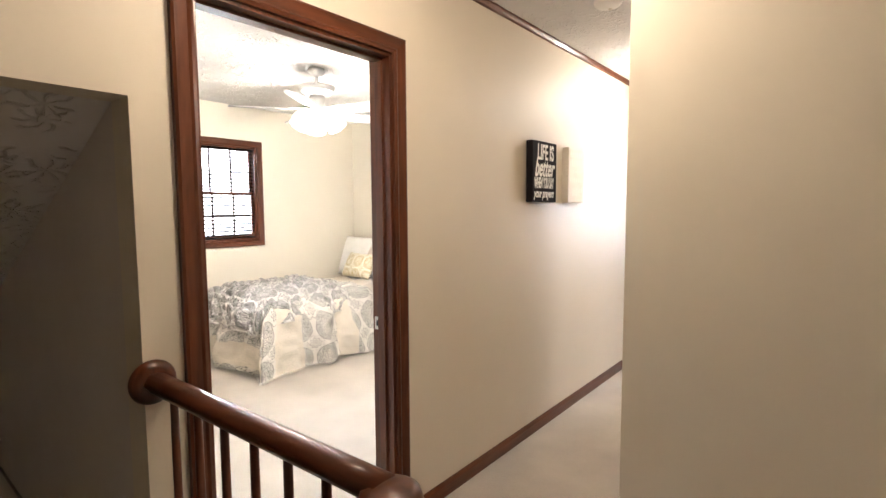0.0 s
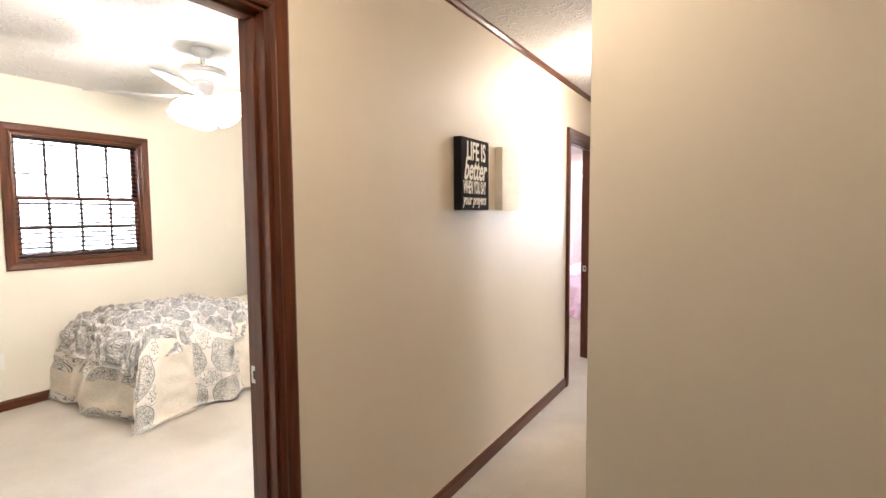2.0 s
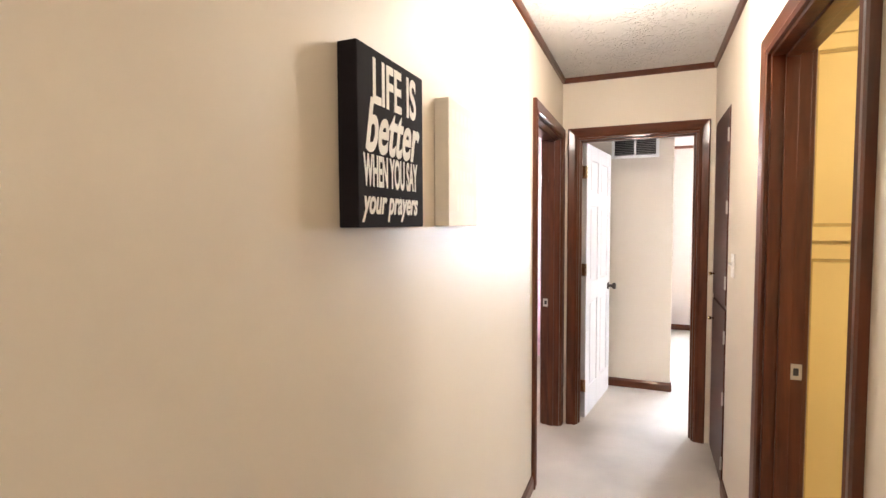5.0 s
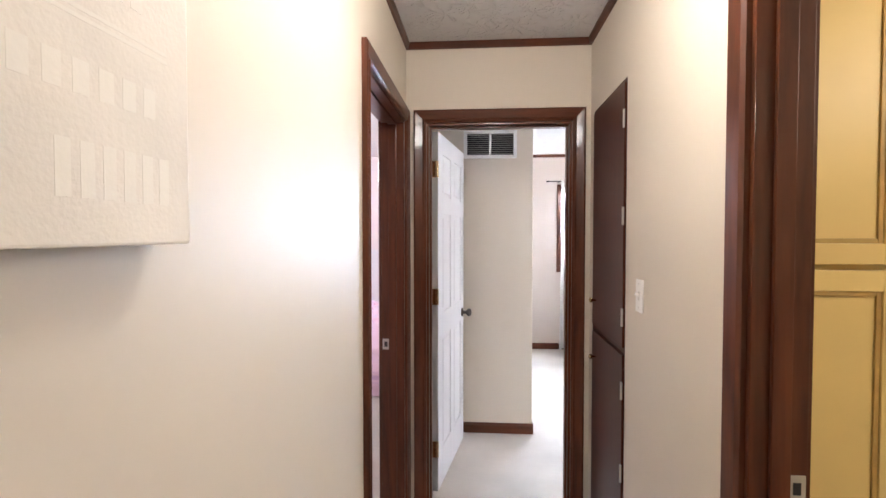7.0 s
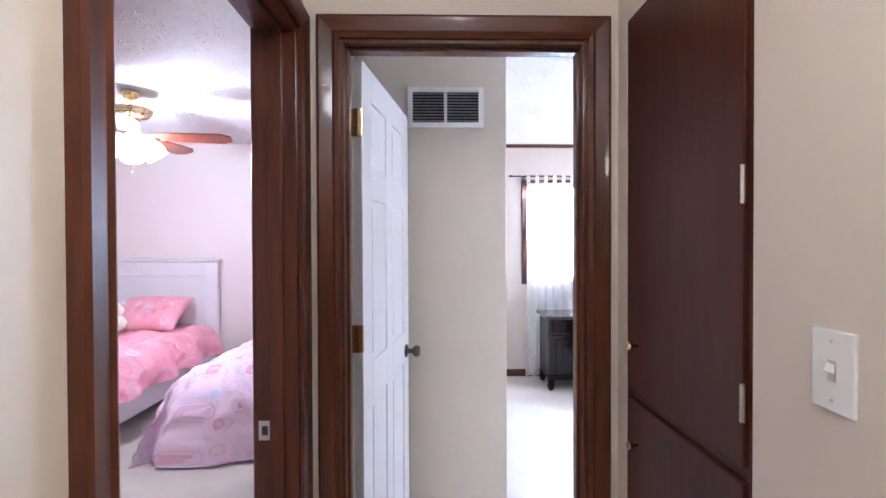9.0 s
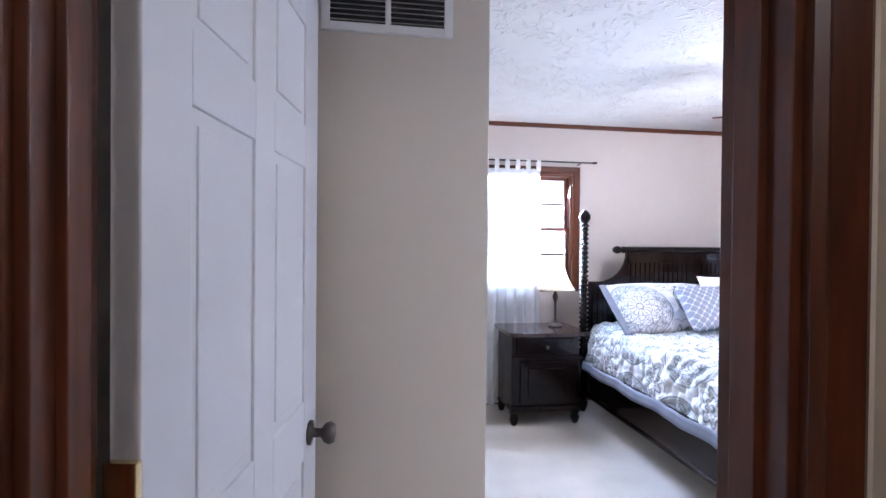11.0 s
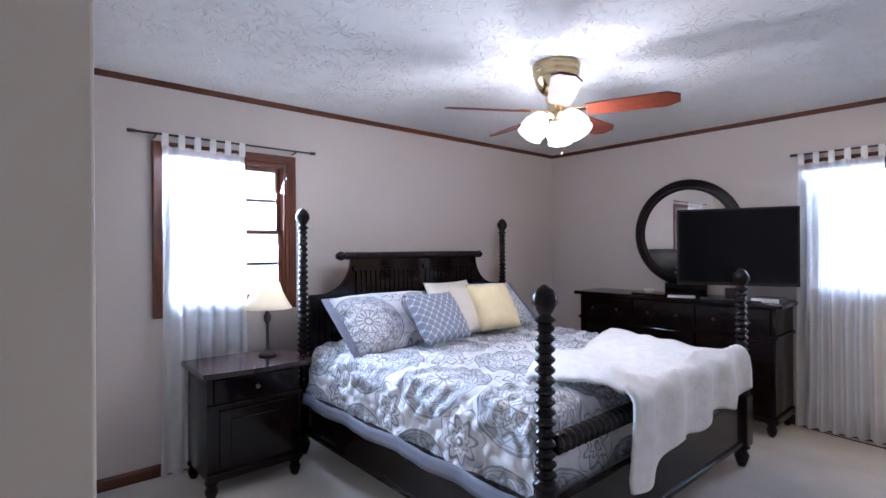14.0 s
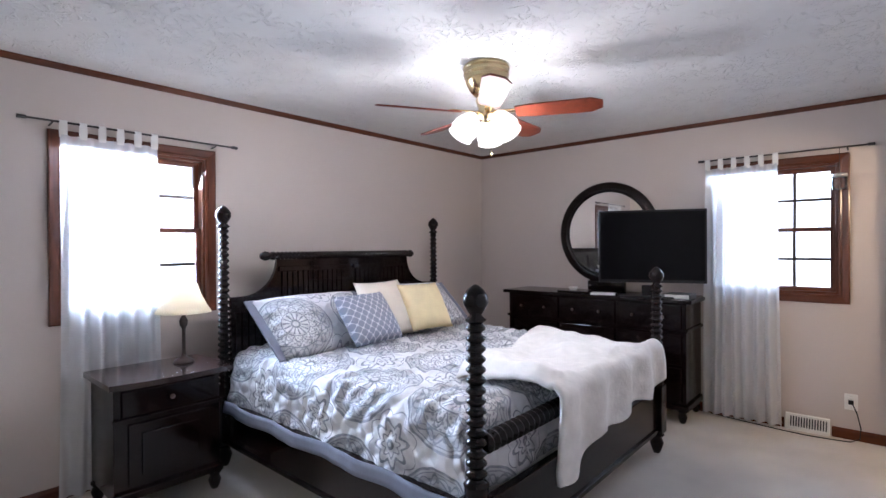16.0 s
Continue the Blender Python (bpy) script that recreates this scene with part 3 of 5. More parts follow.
solid("floor_lower", B(-3.4, -1.945, -1.84, 0.732, -2.5, -2.28), MAT["carpet"], "beige carpet at the foot of the stairs", "floor", "structure")
solid("wall_lower", B(-3.5, -3.4, -1.84, 0.732, -2.5, 0.50), MAT["stair_wall"], "painted wall at the foot of the stairs", "wall", "structure")


# ---------------- doorways, baseboards, crown strip ----------------
d1 = doorway("door_1", 'x', -0.12, 0, 0.90, 1.71, DOOR, ((0, 1), (-0.12, -1)), "brown stained wood doorway to the cream bedroom")
d2 = doorway("door_2", 'x', -0.12, 0, 4.645, 5.505, DOOR, ((0, 1), (-0.12, -1)), "brown stained wood doorway to the pink bedroom")
d3 = doorway("door_3", 'y', 5.57, 5.68, 0.10, 0.862, DOOR, ((5.57, -1),), "brown stained wood doorway to the main bedroom")
d4 = doorway("door_4", 'x', 0.95, 1.07, 3.20, 4.05, DOOR, ((0.95, -1), (1.07, 1)), "brown stained wood doorway to the bathroom")
d5 = doorway("door_5", 'y', 5.57, 5.68, 4.42, 5.16, DOOR, ((5.68, 1),), "brown stained wood doorway to the adjoining bath")


def base_x(nm, c, side, a, b, z=0.0):
    s = swept([[(c + side * v, y, z + h) for v, h in ((0, 0), (0.013, 0), (0.013, 0.055), (0.006, 0.075), (0, 0.075))] for y in (a, b)])
    return solid(nm, s, MAT["trim_h"], "brown stained wood baseboard", "baseboard", "structure")


def base_y(nm, c, side, a, b, z=0.0):
    s = swept([[(x, c + side * v, z + h) for v, h in ((0, 0), (0.013, 0), (0.013, 0.055), (0.006, 0.075), (0, 0.075))] for x in (a, b)])
    return solid(nm, s, MAT["trim_h"], "brown stained wood baseboard", "baseboard", "structure")


for c, side, a, b in ((0, 1, 1.77, 4.585), (0.95, -1, 1.74, 3.13), (0.95, -1, 4.115, 4.92), (-3.36, 1, 0.875, 4.40), (-3.35, 1, 4.52, 9.30), (0.76, 1, 6.59, 9.30),
                      (5.33, -1, 6.40, 9.28), (5.33, -1, 5.70, 6.11), (-0.12, -1, 5.68, 9.30)):
    base_x("baseboard", c, side, a, b)
for c, side, a, b in ((1.73, -1, 0.97, 2.6), (4.40, -1, -3.34, -0.13), (9.30, -1, -3.34, -0.13), (9.30, -1, 0.78, 5.31), (6.57, -1, 0.02, 0.77)):
    base_y("baseboard", c, side, a, b)


def crown(name, loop):
    """Thin stained strip where walls meet the ceiling, round a room, corners inset."""
    n = len(loop)
    prof = ((0, 0.0), (0, -0.034), (0.012, -0.030), (0.020, -0.012), (0.020, 0.0))
    st = []
    for i, p in enumerate(loop):
        p, q, r = Vector(loop[i - 1]), Vector(p), Vector(loop[(i + 1) % n])
        e, f = (q - p).normalized(), (r - q).normalized()
        ins = Vector((-e.y, e.x)) + Vector((-f.y, f.x))
        st.append([(q.x + ins.x * u, q.y + ins.y * u, 2.44 + h) for u, h in prof])
    return solid(name, swept(st, True), MAT["trim_h"], "thin brown stained wood ceiling strip", "trim", "structure")


crown("trim_hall", ((0, -1.72), (2.6, -1.72), (2.6, 1.73), (0.95, 1.73), (0.95, 5.57), (0, 5.57)))
crown("trim_master", ((0, 5.68), (5.33, 5.68), (5.33, 9.30), (0.76, 9.30), (0.76, 6.57), (0, 6.57)))


# ---------------- windows ----------------
def window(name, axis, c0, c1, a, b, low, high, inside, muntins, label):
    """A double-hung window in a wall from c0 to c1; inside: +1 or -1, the way to the room."""
    x, y = ((c0 + c1) / 2, (a + b) / 2) if axis == 'x' else ((a + b) / 2, (c0 + c1) / 2)
    e = thing(name, x, y, low, label, "window", kind="structure")
    face = c1 if inside > 0 else c0
    casings(axis, face, inside, a + 0.004, b - 0.004, high - 0.004, e, low + 0.004, True)
    part("window_frame", lining(axis, c0 + 0.001, c1 - 0.001, a, b, high, low, 0.02, True), MAT["trim"], e)
    mid = (low + high) / 2
    for k, (z0, z1) in enumerate(((mid - 0.015, high - 0.02), (low + 0.02, mid + 0.015))):
        d = (c0 + c1) / 2 + inside * (-0.015 + 0.03 * k)
        bm = bmesh.new()
        w = 0.032
        def bx(s0, s1, p, q, h=0.014):
            box(bm, *((d - h, d + h, s0, s1) if axis == 'x' else (s0, s1, d - h, d + h)), p, q, 0.002)
        A, Z = a + 0.021, b - 0.021
        bx(A, A + w, z0, z1), bx(Z - w, Z, z0, z1), bx(A + w, Z - w, z0, z0 + w), bx(A + w, Z - w, z1 - w, z1)
        sash = part("sash", bm, MAT["trim"], e)
        bm = bmesh.new()
        nx, nz = muntins
        for i in range(1, nx):
            s = A + (Z - A) * i / nx
            bx(s - 0.011, s + 0.011, z0 + w, z1 - w, 0.005)
        for j in range(1, nz):
            q = z0 + (z1 - z0) * j / nz
            bx(A + w, Z - w, q - 0.011, q + 0.011, 0.0055)
        part("muntin", bm, MAT["bronze"], sash)
        g = (d - 0.002, d + 0.002, A + w, Z - w) if axis == 'x' else (A + w, Z - w, d - 0.002, d + 0.002)
        pane = part("pane", B(*g, z0 + w, z1 - w), MAT["glass"], sash)
        pane.visible_shadow = False
    return e


w1 = window("window_1", 'x', -3.48, -3.36, 2.165, 3.085, 1.08, 2.035, 1, (4, 2), "brown stained double-hung window with raised dark blinds")
w2 = window("window_2", 'y', 9.30, 9.42, 1.396, 2.194, 1.035, 2.004, -1, (2, 2), "brown stained double-hung window half behind a sheer curtain")
w3 = window("window_3", 'x', 5.33, 5.45, 6.066, 6.864, 1.035, 2.004, -1, (3, 2), "brown stained double-hung window half behind a sheer curtain")
for nm, r in (("backdrop_west", (-8.1, -8.0, -3, 8, -2, 7)), ("backdrop_north", (-3, 7, 14.0, 14.1, -2, 7)), ("backdrop_east", (10.0, 10.1, 1, 12, -2, 7))):
    solid(nm, B(*r), MAT["sky_white"], "pale overcast sky outside the windows", "sky", "structure")

blind = thing("window_blind", -3.39, 2.625, 2.0, "dark brown slatted blind with open slats in the window", "blind")
part("headrail", B(-3.415, -3.372, 2.19, 3.06, 1.985, 2.014, 0.003), MAT["espresso"], blind)
for i in range(23):
    z = 1.965 - i * 0.0375
    part("slat", box(bmesh.new(), -0.022, 0.022, -0.43, 0.43, -0.002, 0.002, 0.0, pose(-3.394, 2.625, z, 0, 20, 0)), MAT["espresso"], blind)
part("bottom_rail", B(-3.415, -3.373, 2.195, 3.055, 1.103, 1.118, 0.003), MAT["espresso"], blind)
for y in (2.32, 2.93):
    part("cord", tube([(-3.392, y, 2.0), (-3.392, y, 1.11)], 0.0012, 6), MAT["espresso"], blind)


# ---------------- hall things ----------------
rail = thing("stair_railing", 0.4, 0.78, 0, "dark brown turned wood guard rail with round wall rosette", "railing")
RX = Matrix.Rotation(radians(90), 4, 'Y')
part("rosette", L([(0.0, 0.0), (0.072, 0.0), (0.074, 0.008), (0.066, 0.020), (0.058, 0.024), (0.05, 0.030), (0.0, 0.031)], Matrix.Translation((0.001, 0.752, 0.928)) @ RX @ Matrix.Diagonal((0.84, 0.84, 1, 1)), 28), MAT["trim"], rail, smooth=True)
hr = []
for k in range(9):
    f = k / 8
    x, y, z = 0.03 + 0.83 * f, 0.754 + 0.046 * f, 0.928 - 0.022 * f
    hr.append([(x, y + 0.034 * math.cos(a) * (1.0 if math.sin(a) > -0.3 else 0.75), z + 0.03 * math.sin(a)) for a in [2 * math.pi * i / 16 for i in range(17)]])
part("handrail", swept(hr), MAT["trim_h"], rail, smooth=True)
part("rail_cap", L([(0.0, -0.05), (0.05, -0.05), (0.066, -0.035), (0.070, 0.0), (0.062, 0.024), (0.045, 0.034), (0.0, 0.038)], pose(0.875, 0.80, 0.893) @ Matrix.Diagonal((0.85, 0.85, 0.85, 1)), 24), MAT["trim"], rail, smooth=True)
part("newel", L([(0.042, 0.0), (0.042, 0.25), (0.030, 0.28), (0.036, 0.31), (0.028, 0.40), (0.026, 0.62), (0.034, 0.78), (0.030, 0.82), (0.040, 0.85)], pose(0.875, 0.80, 0.0), 20), MAT["trim"], rail, smooth=True)
for i in range(6):
    f = (i + 0.7) / 7
    part("baluster", L([(0.013, 0.0), (0.013, 0.12), (0.017, 0.2), (0.012, 0.24), (0.016, 0.34), (0.011, 0.60), (0.010, 0.908 - 0.022 * f)], pose(0.03 + 0.83 * f, 0.757 + 0.045 * f, 0), 12), MAT["trim"], rail, smooth=True)


def letters(name, text, size, m, material, parent, shear=0.0, width=None, weight=0.0):
    cu = bpy.data.curves.new(name, 'FONT')
    cu.body, cu.size, cu.extrude, cu.shear, cu.offset = text, size, 0.0004, shear, weight
    cu.align_x, cu.align_y = 'CENTER', 'CENTER'
    tmp = new(name + "_text", cu)
    me = bpy.data.meshes.new_from_object(tmp.evaluated_get(bpy.context.evaluated_depsgraph_get()))
    bpy.data.objects.remove(tmp)
    bpy.data.curves.remove(cu)
    xs = [v.co.x for v in me.vertices]
    k = width / (max(xs) - min(xs)) if width else 1.0
    me.transform(Matrix.Translation(-BASE[parent.name]) @ m @ Matrix.Diagonal((k, 1, 1, 1)))
    me.materials.clear()
    me.materials.append(material)
    ob = new(name, me)
    ob.parent = parent
    BASE[ob.name] = BASE[parent.name]
    return ob


# text on the west wall faces +x and reads towards +y
def on_wall(y, z, x):
    return Matrix(((0, 0, 1, x), (1, 0, 0, y), (0, 1, 0, z), (0, 0, 0, 1)))


sign = thing("wall_sign", 0.02, 2.955, 1.61, "black canvas wall sign with white lettering", "sign")
part("canvas", B(0.001, 0.045, 2.80, 3.10, 1.432, 1.79, 0.003), MAT["sign_black"], sign)
letters("lettering", "LIFE IS", 0.125, on_wall(2.958, 1.722, 0.0455), MAT["letter"], sign, 0, 0.20, 0.0028)
letters("lettering", "better", 0.150, on_wall(2.944, 1.632, 0.0455), MAT["letter"], sign, 0.34, 0.25, 0.0034)
letters("lettering", "WHEN YOU SAY", 0.088, on_wall(2.942, 1.543, 0.0455), MAT["letter"], sign, 0, 0.245, 0.0022)
letters("lettering", "your prayers", 0.070, on_wall(2.940, 1.482, 0.0455), MAT["letter"], sign, 0.30, 0.255, 0.0018)

board = thing("wall_sign", 0.02, 3.365, 1.61, "whitewashed wooden box sign with faint ivory lettering", "sign")
part("board", B(0.001, 0.045, 3.275, 3.53, 1.432, 1.79, 0.003), MAT["sign_cream"], board)
for z, h, y0, y1 in ((1.745, 0.034, 3.30, 3.50), (1.69, 0.044, 3.30, 3.46), (1.64, 0.004, 3.32, 3.49), (1.632, 0.004, 3.32, 3.49), (1.58, 0.03, 3.30, 3.48), (1.50, 0.05, 3.34, 3.50)):
    n = 1 if h < 0.01 else 6
    for i in range(n):
        w = (y1 - y0) / n
        part("lettering", B(0.0447, 0.0452, y0 + w * i, y0 + w * (i + (1 if n == 1 else 0.62)), z - h / 2, z + h / 2), MAT["letter_dim"], board)


def plate(name, m, label, outlet=False):
    e = thing(name, *m.translation, label, "outlet" if outlet else "light switch")
    e.matrix_basis = m
    BASE[e.name] = Vector()
    part("cover_plate", B(-0.038, 0.038, -0.058, 0.058, 0, 0.006, 0.003), MAT["white_plastic"], e)
    if outlet:
        for z in (-0.02, 0.02):
            part("socket", B(-0.016, 0.016, z - 0.013, z + 0.013, 0.006, 0.008, 0.001), MAT["white_plastic"], e)
    else:
        part("toggle", box(bmesh.new(), -0.005, 0.005, -0.006, 0.006, 0.004, 0.022, 0.001, pose(0, 0, 0, -24, 0, 0)), MAT["white_plastic"], e)
        part("toggle_slot", B(-0.0075, 0.0075, -0.015, 0.015, 0.006, 0.0068), MAT["nickel"], e)
    for z in (-0.042, 0.042):
        part("screw", L([(0.003, 0.006), (0.003, 0.0072)], pose(0, z, 0), 8), MAT["nickel"], e)
    return e


plate("wall_outlet", Matrix(((0, 0, 1, -3.36), (1, 0, 0, 2.02), (0, 1, 0, 0.36), (0, 0, 0, 1))), "white wall outlet below the window", True)
plate("light_switch", Matrix(((0, 0, -1, 0.95), (1, 0, 0, 4.748), (0, 1, 0, 1.228), (0, 0, 0, 1))), "white toggle light switch on the hallway wall")
for d, m, lab in ((d1, (-0.09, 1.692, 0.905), 1), (d2, (-0.096, 5.487, 0.878), 1), (d4, (1.047, 4.032, 0.915), 1)):
    x, y, z = m
    sp = part("strike_plate", B(x - 0.018, x + 0.018, y - 0.0025, y, z - 0.028, z + 0.028, 0.001), MAT["nickel"], d, "small metal strike plate")
    # no hole is cut: a dark chip paints its shade
    part("latch_hole_shade", B(x - 0.008, x + 0.008, y - 0.0034, y - 0.0026, z - 0.013, z + 0.013), MAT["gap_shade"], sp)


def hinge(parent, x, y, z, mat="brass", along='y'):
    h = part("hinge", L([(0.0045, -0.035), (0.0045, 0.035)], pose(x, y, z), 10), MAT[mat], parent, "small metal hinge")
    return h


# flush linen closet with two doors
linen = thing("linen_closet", 0.98, 5.21, 0, "dark brown flush linen closet doors set in the hallway wall", "closet")
fr = bmesh.new()
for y0, y1 in ((4.925, 4.945), (5.485, 5.505)):
    box(fr, 0.952, 1.06, y0, y1, 0.0, 2.055, 0.001)
box(fr, 0.952, 1.06, 4.945, 5.485, 2.035, 2.055, 0.001)
box(fr, 0.955, 1.06, 4.945, 5.485, 0.972, 0.996, 0.001)
box(fr, 1.05, 1.066, 4.945, 5.485, 0.02, 2.03)
part("frame", fr, MAT["slab"], linen)
for z0, z1, kz in ((0.998, 2.033, 1.126), (0.03, 0.968, 0.852)):
    dr = part("door", B(0.945, 0.965, 4.950, 5.482, z0, z1, 0.003), MAT["slab"], linen)
    part("knob", L([(0.004, 0), (0.004, 0.014), (0.011, 0.018), (0.012, 0.026), (0.007, 0.031), (0.0, 0.032)], Matrix.Translation((0.945, 5.41, kz)) @ Matrix.Rotation(radians(-90), 4, 'Y'), 14), MAT["brass"], dr, "small brass knob", True)
    for hz in (z0 + 0.12, (z0 + z1) / 2, z1 - 0.14):
        hinge(dr, 0.942, 4.948, hz, "nickel")

# white six-panel doors standing open
def door_leaf(x, y, turn, W, label):
    """A six-panel door hinged at x, y and turned about its hinge."""
    leaf = thing("door_leaf", x, y, 0, label, "door")
    leaf.matrix_basis = pose(x, y, 0, 0, 0, turn)
    BASE[leaf.name] = Vector()
    H, T = 2.005, 0.035
    c = W / 2
    left, right = (0.11, c - 0.05), (c + 0.05, W - 0.11)
    part("slab", B(0.0, W, 0.006, T - 0.006, 0.012, H), MAT["white_paint"], leaf)
    st = bmesh.new()
    for x0, x1 in ((0, 0.11), (c - 0.05, c + 0.05), (W - 0.11, W)):
        box(st, x0, x1, 0, T, 0.012, H, 0.003)
    for z0, z1 in ((0.012, 0.22), (0.86, 1.0), (1.56, 1.66), (1.895, H)):
        for x0, x1 in (left, right):
            box(st, x0, x1, 0.0, T, z0, z1, 0.003)
    part("stile_and_rail", st, MAT["white_paint"], leaf)
    for z0, z1 in ((0.22, 0.86), (1.0, 1.56), (1.66, 1.895)):
        for x0, x1 in (left, right):
            part("panel", B(x0 + 0.022, x1 - 0.022, 0.002, T - 0.002, z0 + 0.022, z1 - 0.022, 0.004), MAT["white_paint"], leaf)
    for s, rot in ((0, 90), (T, -90)):
        part("knob", L([(0.030, 0), (0.030, 0.006), (0.012, 0.010), (0.011, 0.030), (0.024, 0.040), (0.028, 0.052), (0.022, 0.064), (0.0, 0.068)], Matrix.Translation((W - 0.065, s, 0.91)) @ Matrix.Rotation(radians(rot), 4, 'X'), 20), MAT["bronze"], leaf, "dark bronze knob", True)
    for z in (0.25, 1.10, 1.80):
        part("hinge", B(-0.012, 0.0, -0.002, 0.034, z - 0.045, z + 0.045, 0.002), MAT["brass"], leaf, "brass hinge")
    return leaf


door_leaf(0.158, 5.686, 81.5, 0.76, "white six-panel interior door standing open")
door_leaf(-0.132, 0.964, 179, 0.72, "white six-panel door opened flat along the bedroom wall")

# return air grille on the closet wall
grille = thing("return_air_grille", 0.455, 6.565, 2.08, "white metal return air grille with two louvre banks", "vent")
g = bmesh.new()
for r in ((0.265, 0.29, 1.988, 2.188), (0.62, 0.645, 1.988, 2.188), (0.29, 0.62, 1.988, 2.013), (0.29, 0.62, 2.163, 2.188), (0.447, 0.463, 2.013, 2.163)):
    box(g, r[0], r[1], 6.556, 6.57, r[2], r[3], 0.002)
part("frame", g, MAT["white_plastic"], grille)
# dark sheet behind the louvres, painted as the shade of the duct
part("duct_shade", B(0.285, 0.625, 6.566, 6.569, 2.005, 2.17), MAT["gap_shade"], grille)
for x0, x1 in ((0.29, 0.447), (0.463, 0.62)):
    for i in range(10):
        part("slat", box(bmesh.new(), x0, x1, -0.005, 0.005, -0.0008, 0.0008, 0, pose(0, 6.561, 2.021 + i * 0.0148, 35, 0, 0)), MAT["nickel"], grille)


def flush_light(x, y):
    e = thing("ceiling_light", x, y, 2.44, "round brass-rimmed flush ceiling light, lit", "ceiling light")
    F = pose(x, y, 2.44, 180, 0, 0)
    part("base", L([(0.0, 0), (0.145, 0), (0.15, 0.012), (0.142, 0.026), (0.125, 0.03), (0, 0.03)], F, 36), MAT["brass"], e, smooth=True)
    part("diffuser", L([(0.122, 0.03), (0.118, 0.05), (0.10, 0.07), (0.06, 0.084), (0.0, 0.088)], F, 36), MAT["dome_glass"], e, "white glass diffuser", True).visible_shadow = False
    part("finial", L([(0.008, 0.086), (0.010, 0.096), (0.0, 0.104)], F, 10), MAT["brass"], e, smooth=True)


flush_light(0.48, 4.06)
flush_light(0.70, 1.20)
smoke = thing("smoke_detector", 0.48, 2.77, 2.44, "round white smoke detector on the hall ceiling", "smoke detector")
part("body", L([(0.0, 0), (0.068, 0), (0.070, 0.012), (0.062, 0.026), (0.05, 0.034), (0, 0.036)], pose(0.48, 2.77, 2.44, 180, 0, 0), 28), MAT["white_plastic"], smoke, smooth=True)
part("test_button", L([(0.010, 0.035), (0.010, 0.039), (0, 0.04)], pose(0.48, 2.80, 2.44, 180, 0, 0), 12), MAT["sign_cream"], smoke)

# butter-yellow tall cabinet in the bathroom
cab = thing("tall_cabinet", 1.28, 4.6, 0, "tall butter-yellow painted bathroom linen cabinet with bronze pulls", "cabinet")
part("body", B(1.085, 1.49, 4.35, 4.86, 0.0, 2.30, 0.004), MAT["yellow"], cab)
part("cornice", swept([[(x, 4.35 - v, 2.16 + h) for v, h in ((0, 0), (0.015, 0), (0.022, 0.03), (0.045, 0.06), (0.05, 0.09), (0, 0.09))] for x in (1.085, 1.51)]), MAT["yellow"], cab)
for z0, z1, kz in ((1.365, 2.15, 1.495), (0.12, 1.35, 1.22)):
    dd = part("door", B(1.095, 1.485, 4.335, 4.349, z0, z1, 0.003), MAT["yellow"], cab)
    for r in ((1.095, 1.15, z0, z1), (1.43, 1.485, z0, z1), (1.15, 1.43, z0, z0 + 0.055), (1.15, 1.43, z1 - 0.055, z1)):
        part("frame_board", B(r[0], r[1], 4.324, 4.335, r[2], r[3], 0.003), MAT["yellow"], dd)
    for r in ((1.15, 1.163, z0 + 0.055, z1 - 0.055), (1.417, 1.43, z0 + 0.055, z1 - 0.055), (1.163, 1.417, z0 + 0.055, z0 + 0.068), (1.163, 1.417, z1 - 0.068, z1 - 0.055)):
        part("bead_moulding", B(r[0], r[1], 4.329, 4.336, r[2], r[3], 0.002), MAT["yellow_glaze"], dd)
    part("pull", tube([(1.458, 4.324, kz - 0.045), (1.458, 4.305, kz - 0.036), (1.458, 4.296, kz - 0.015), (1.458, 4.294, kz), (1.458, 4.296, kz + 0.015), (1.458, 4.305, kz + 0.036), (1.458, 4.324, kz + 0.045)], 0.006), MAT["bronze"], dd, "dark bronze pull", True)


# ---------------- beds and cloth ----------------
def fold(s, half, r):
    """Along a cloth of half-width half that bends over an edge of radius r: offset from the middle, drop."""
    a = abs(s)
    q = half - r
    if a <= q:
        return s, 0.0
    a -= q
    if a < r * math.pi / 2:
        t = a / r
        return math.copysign(q + r * math.sin(t), s), r * (1 - math.cos(t))
    return math.copysign(half, s), r + a - r * math.pi / 2


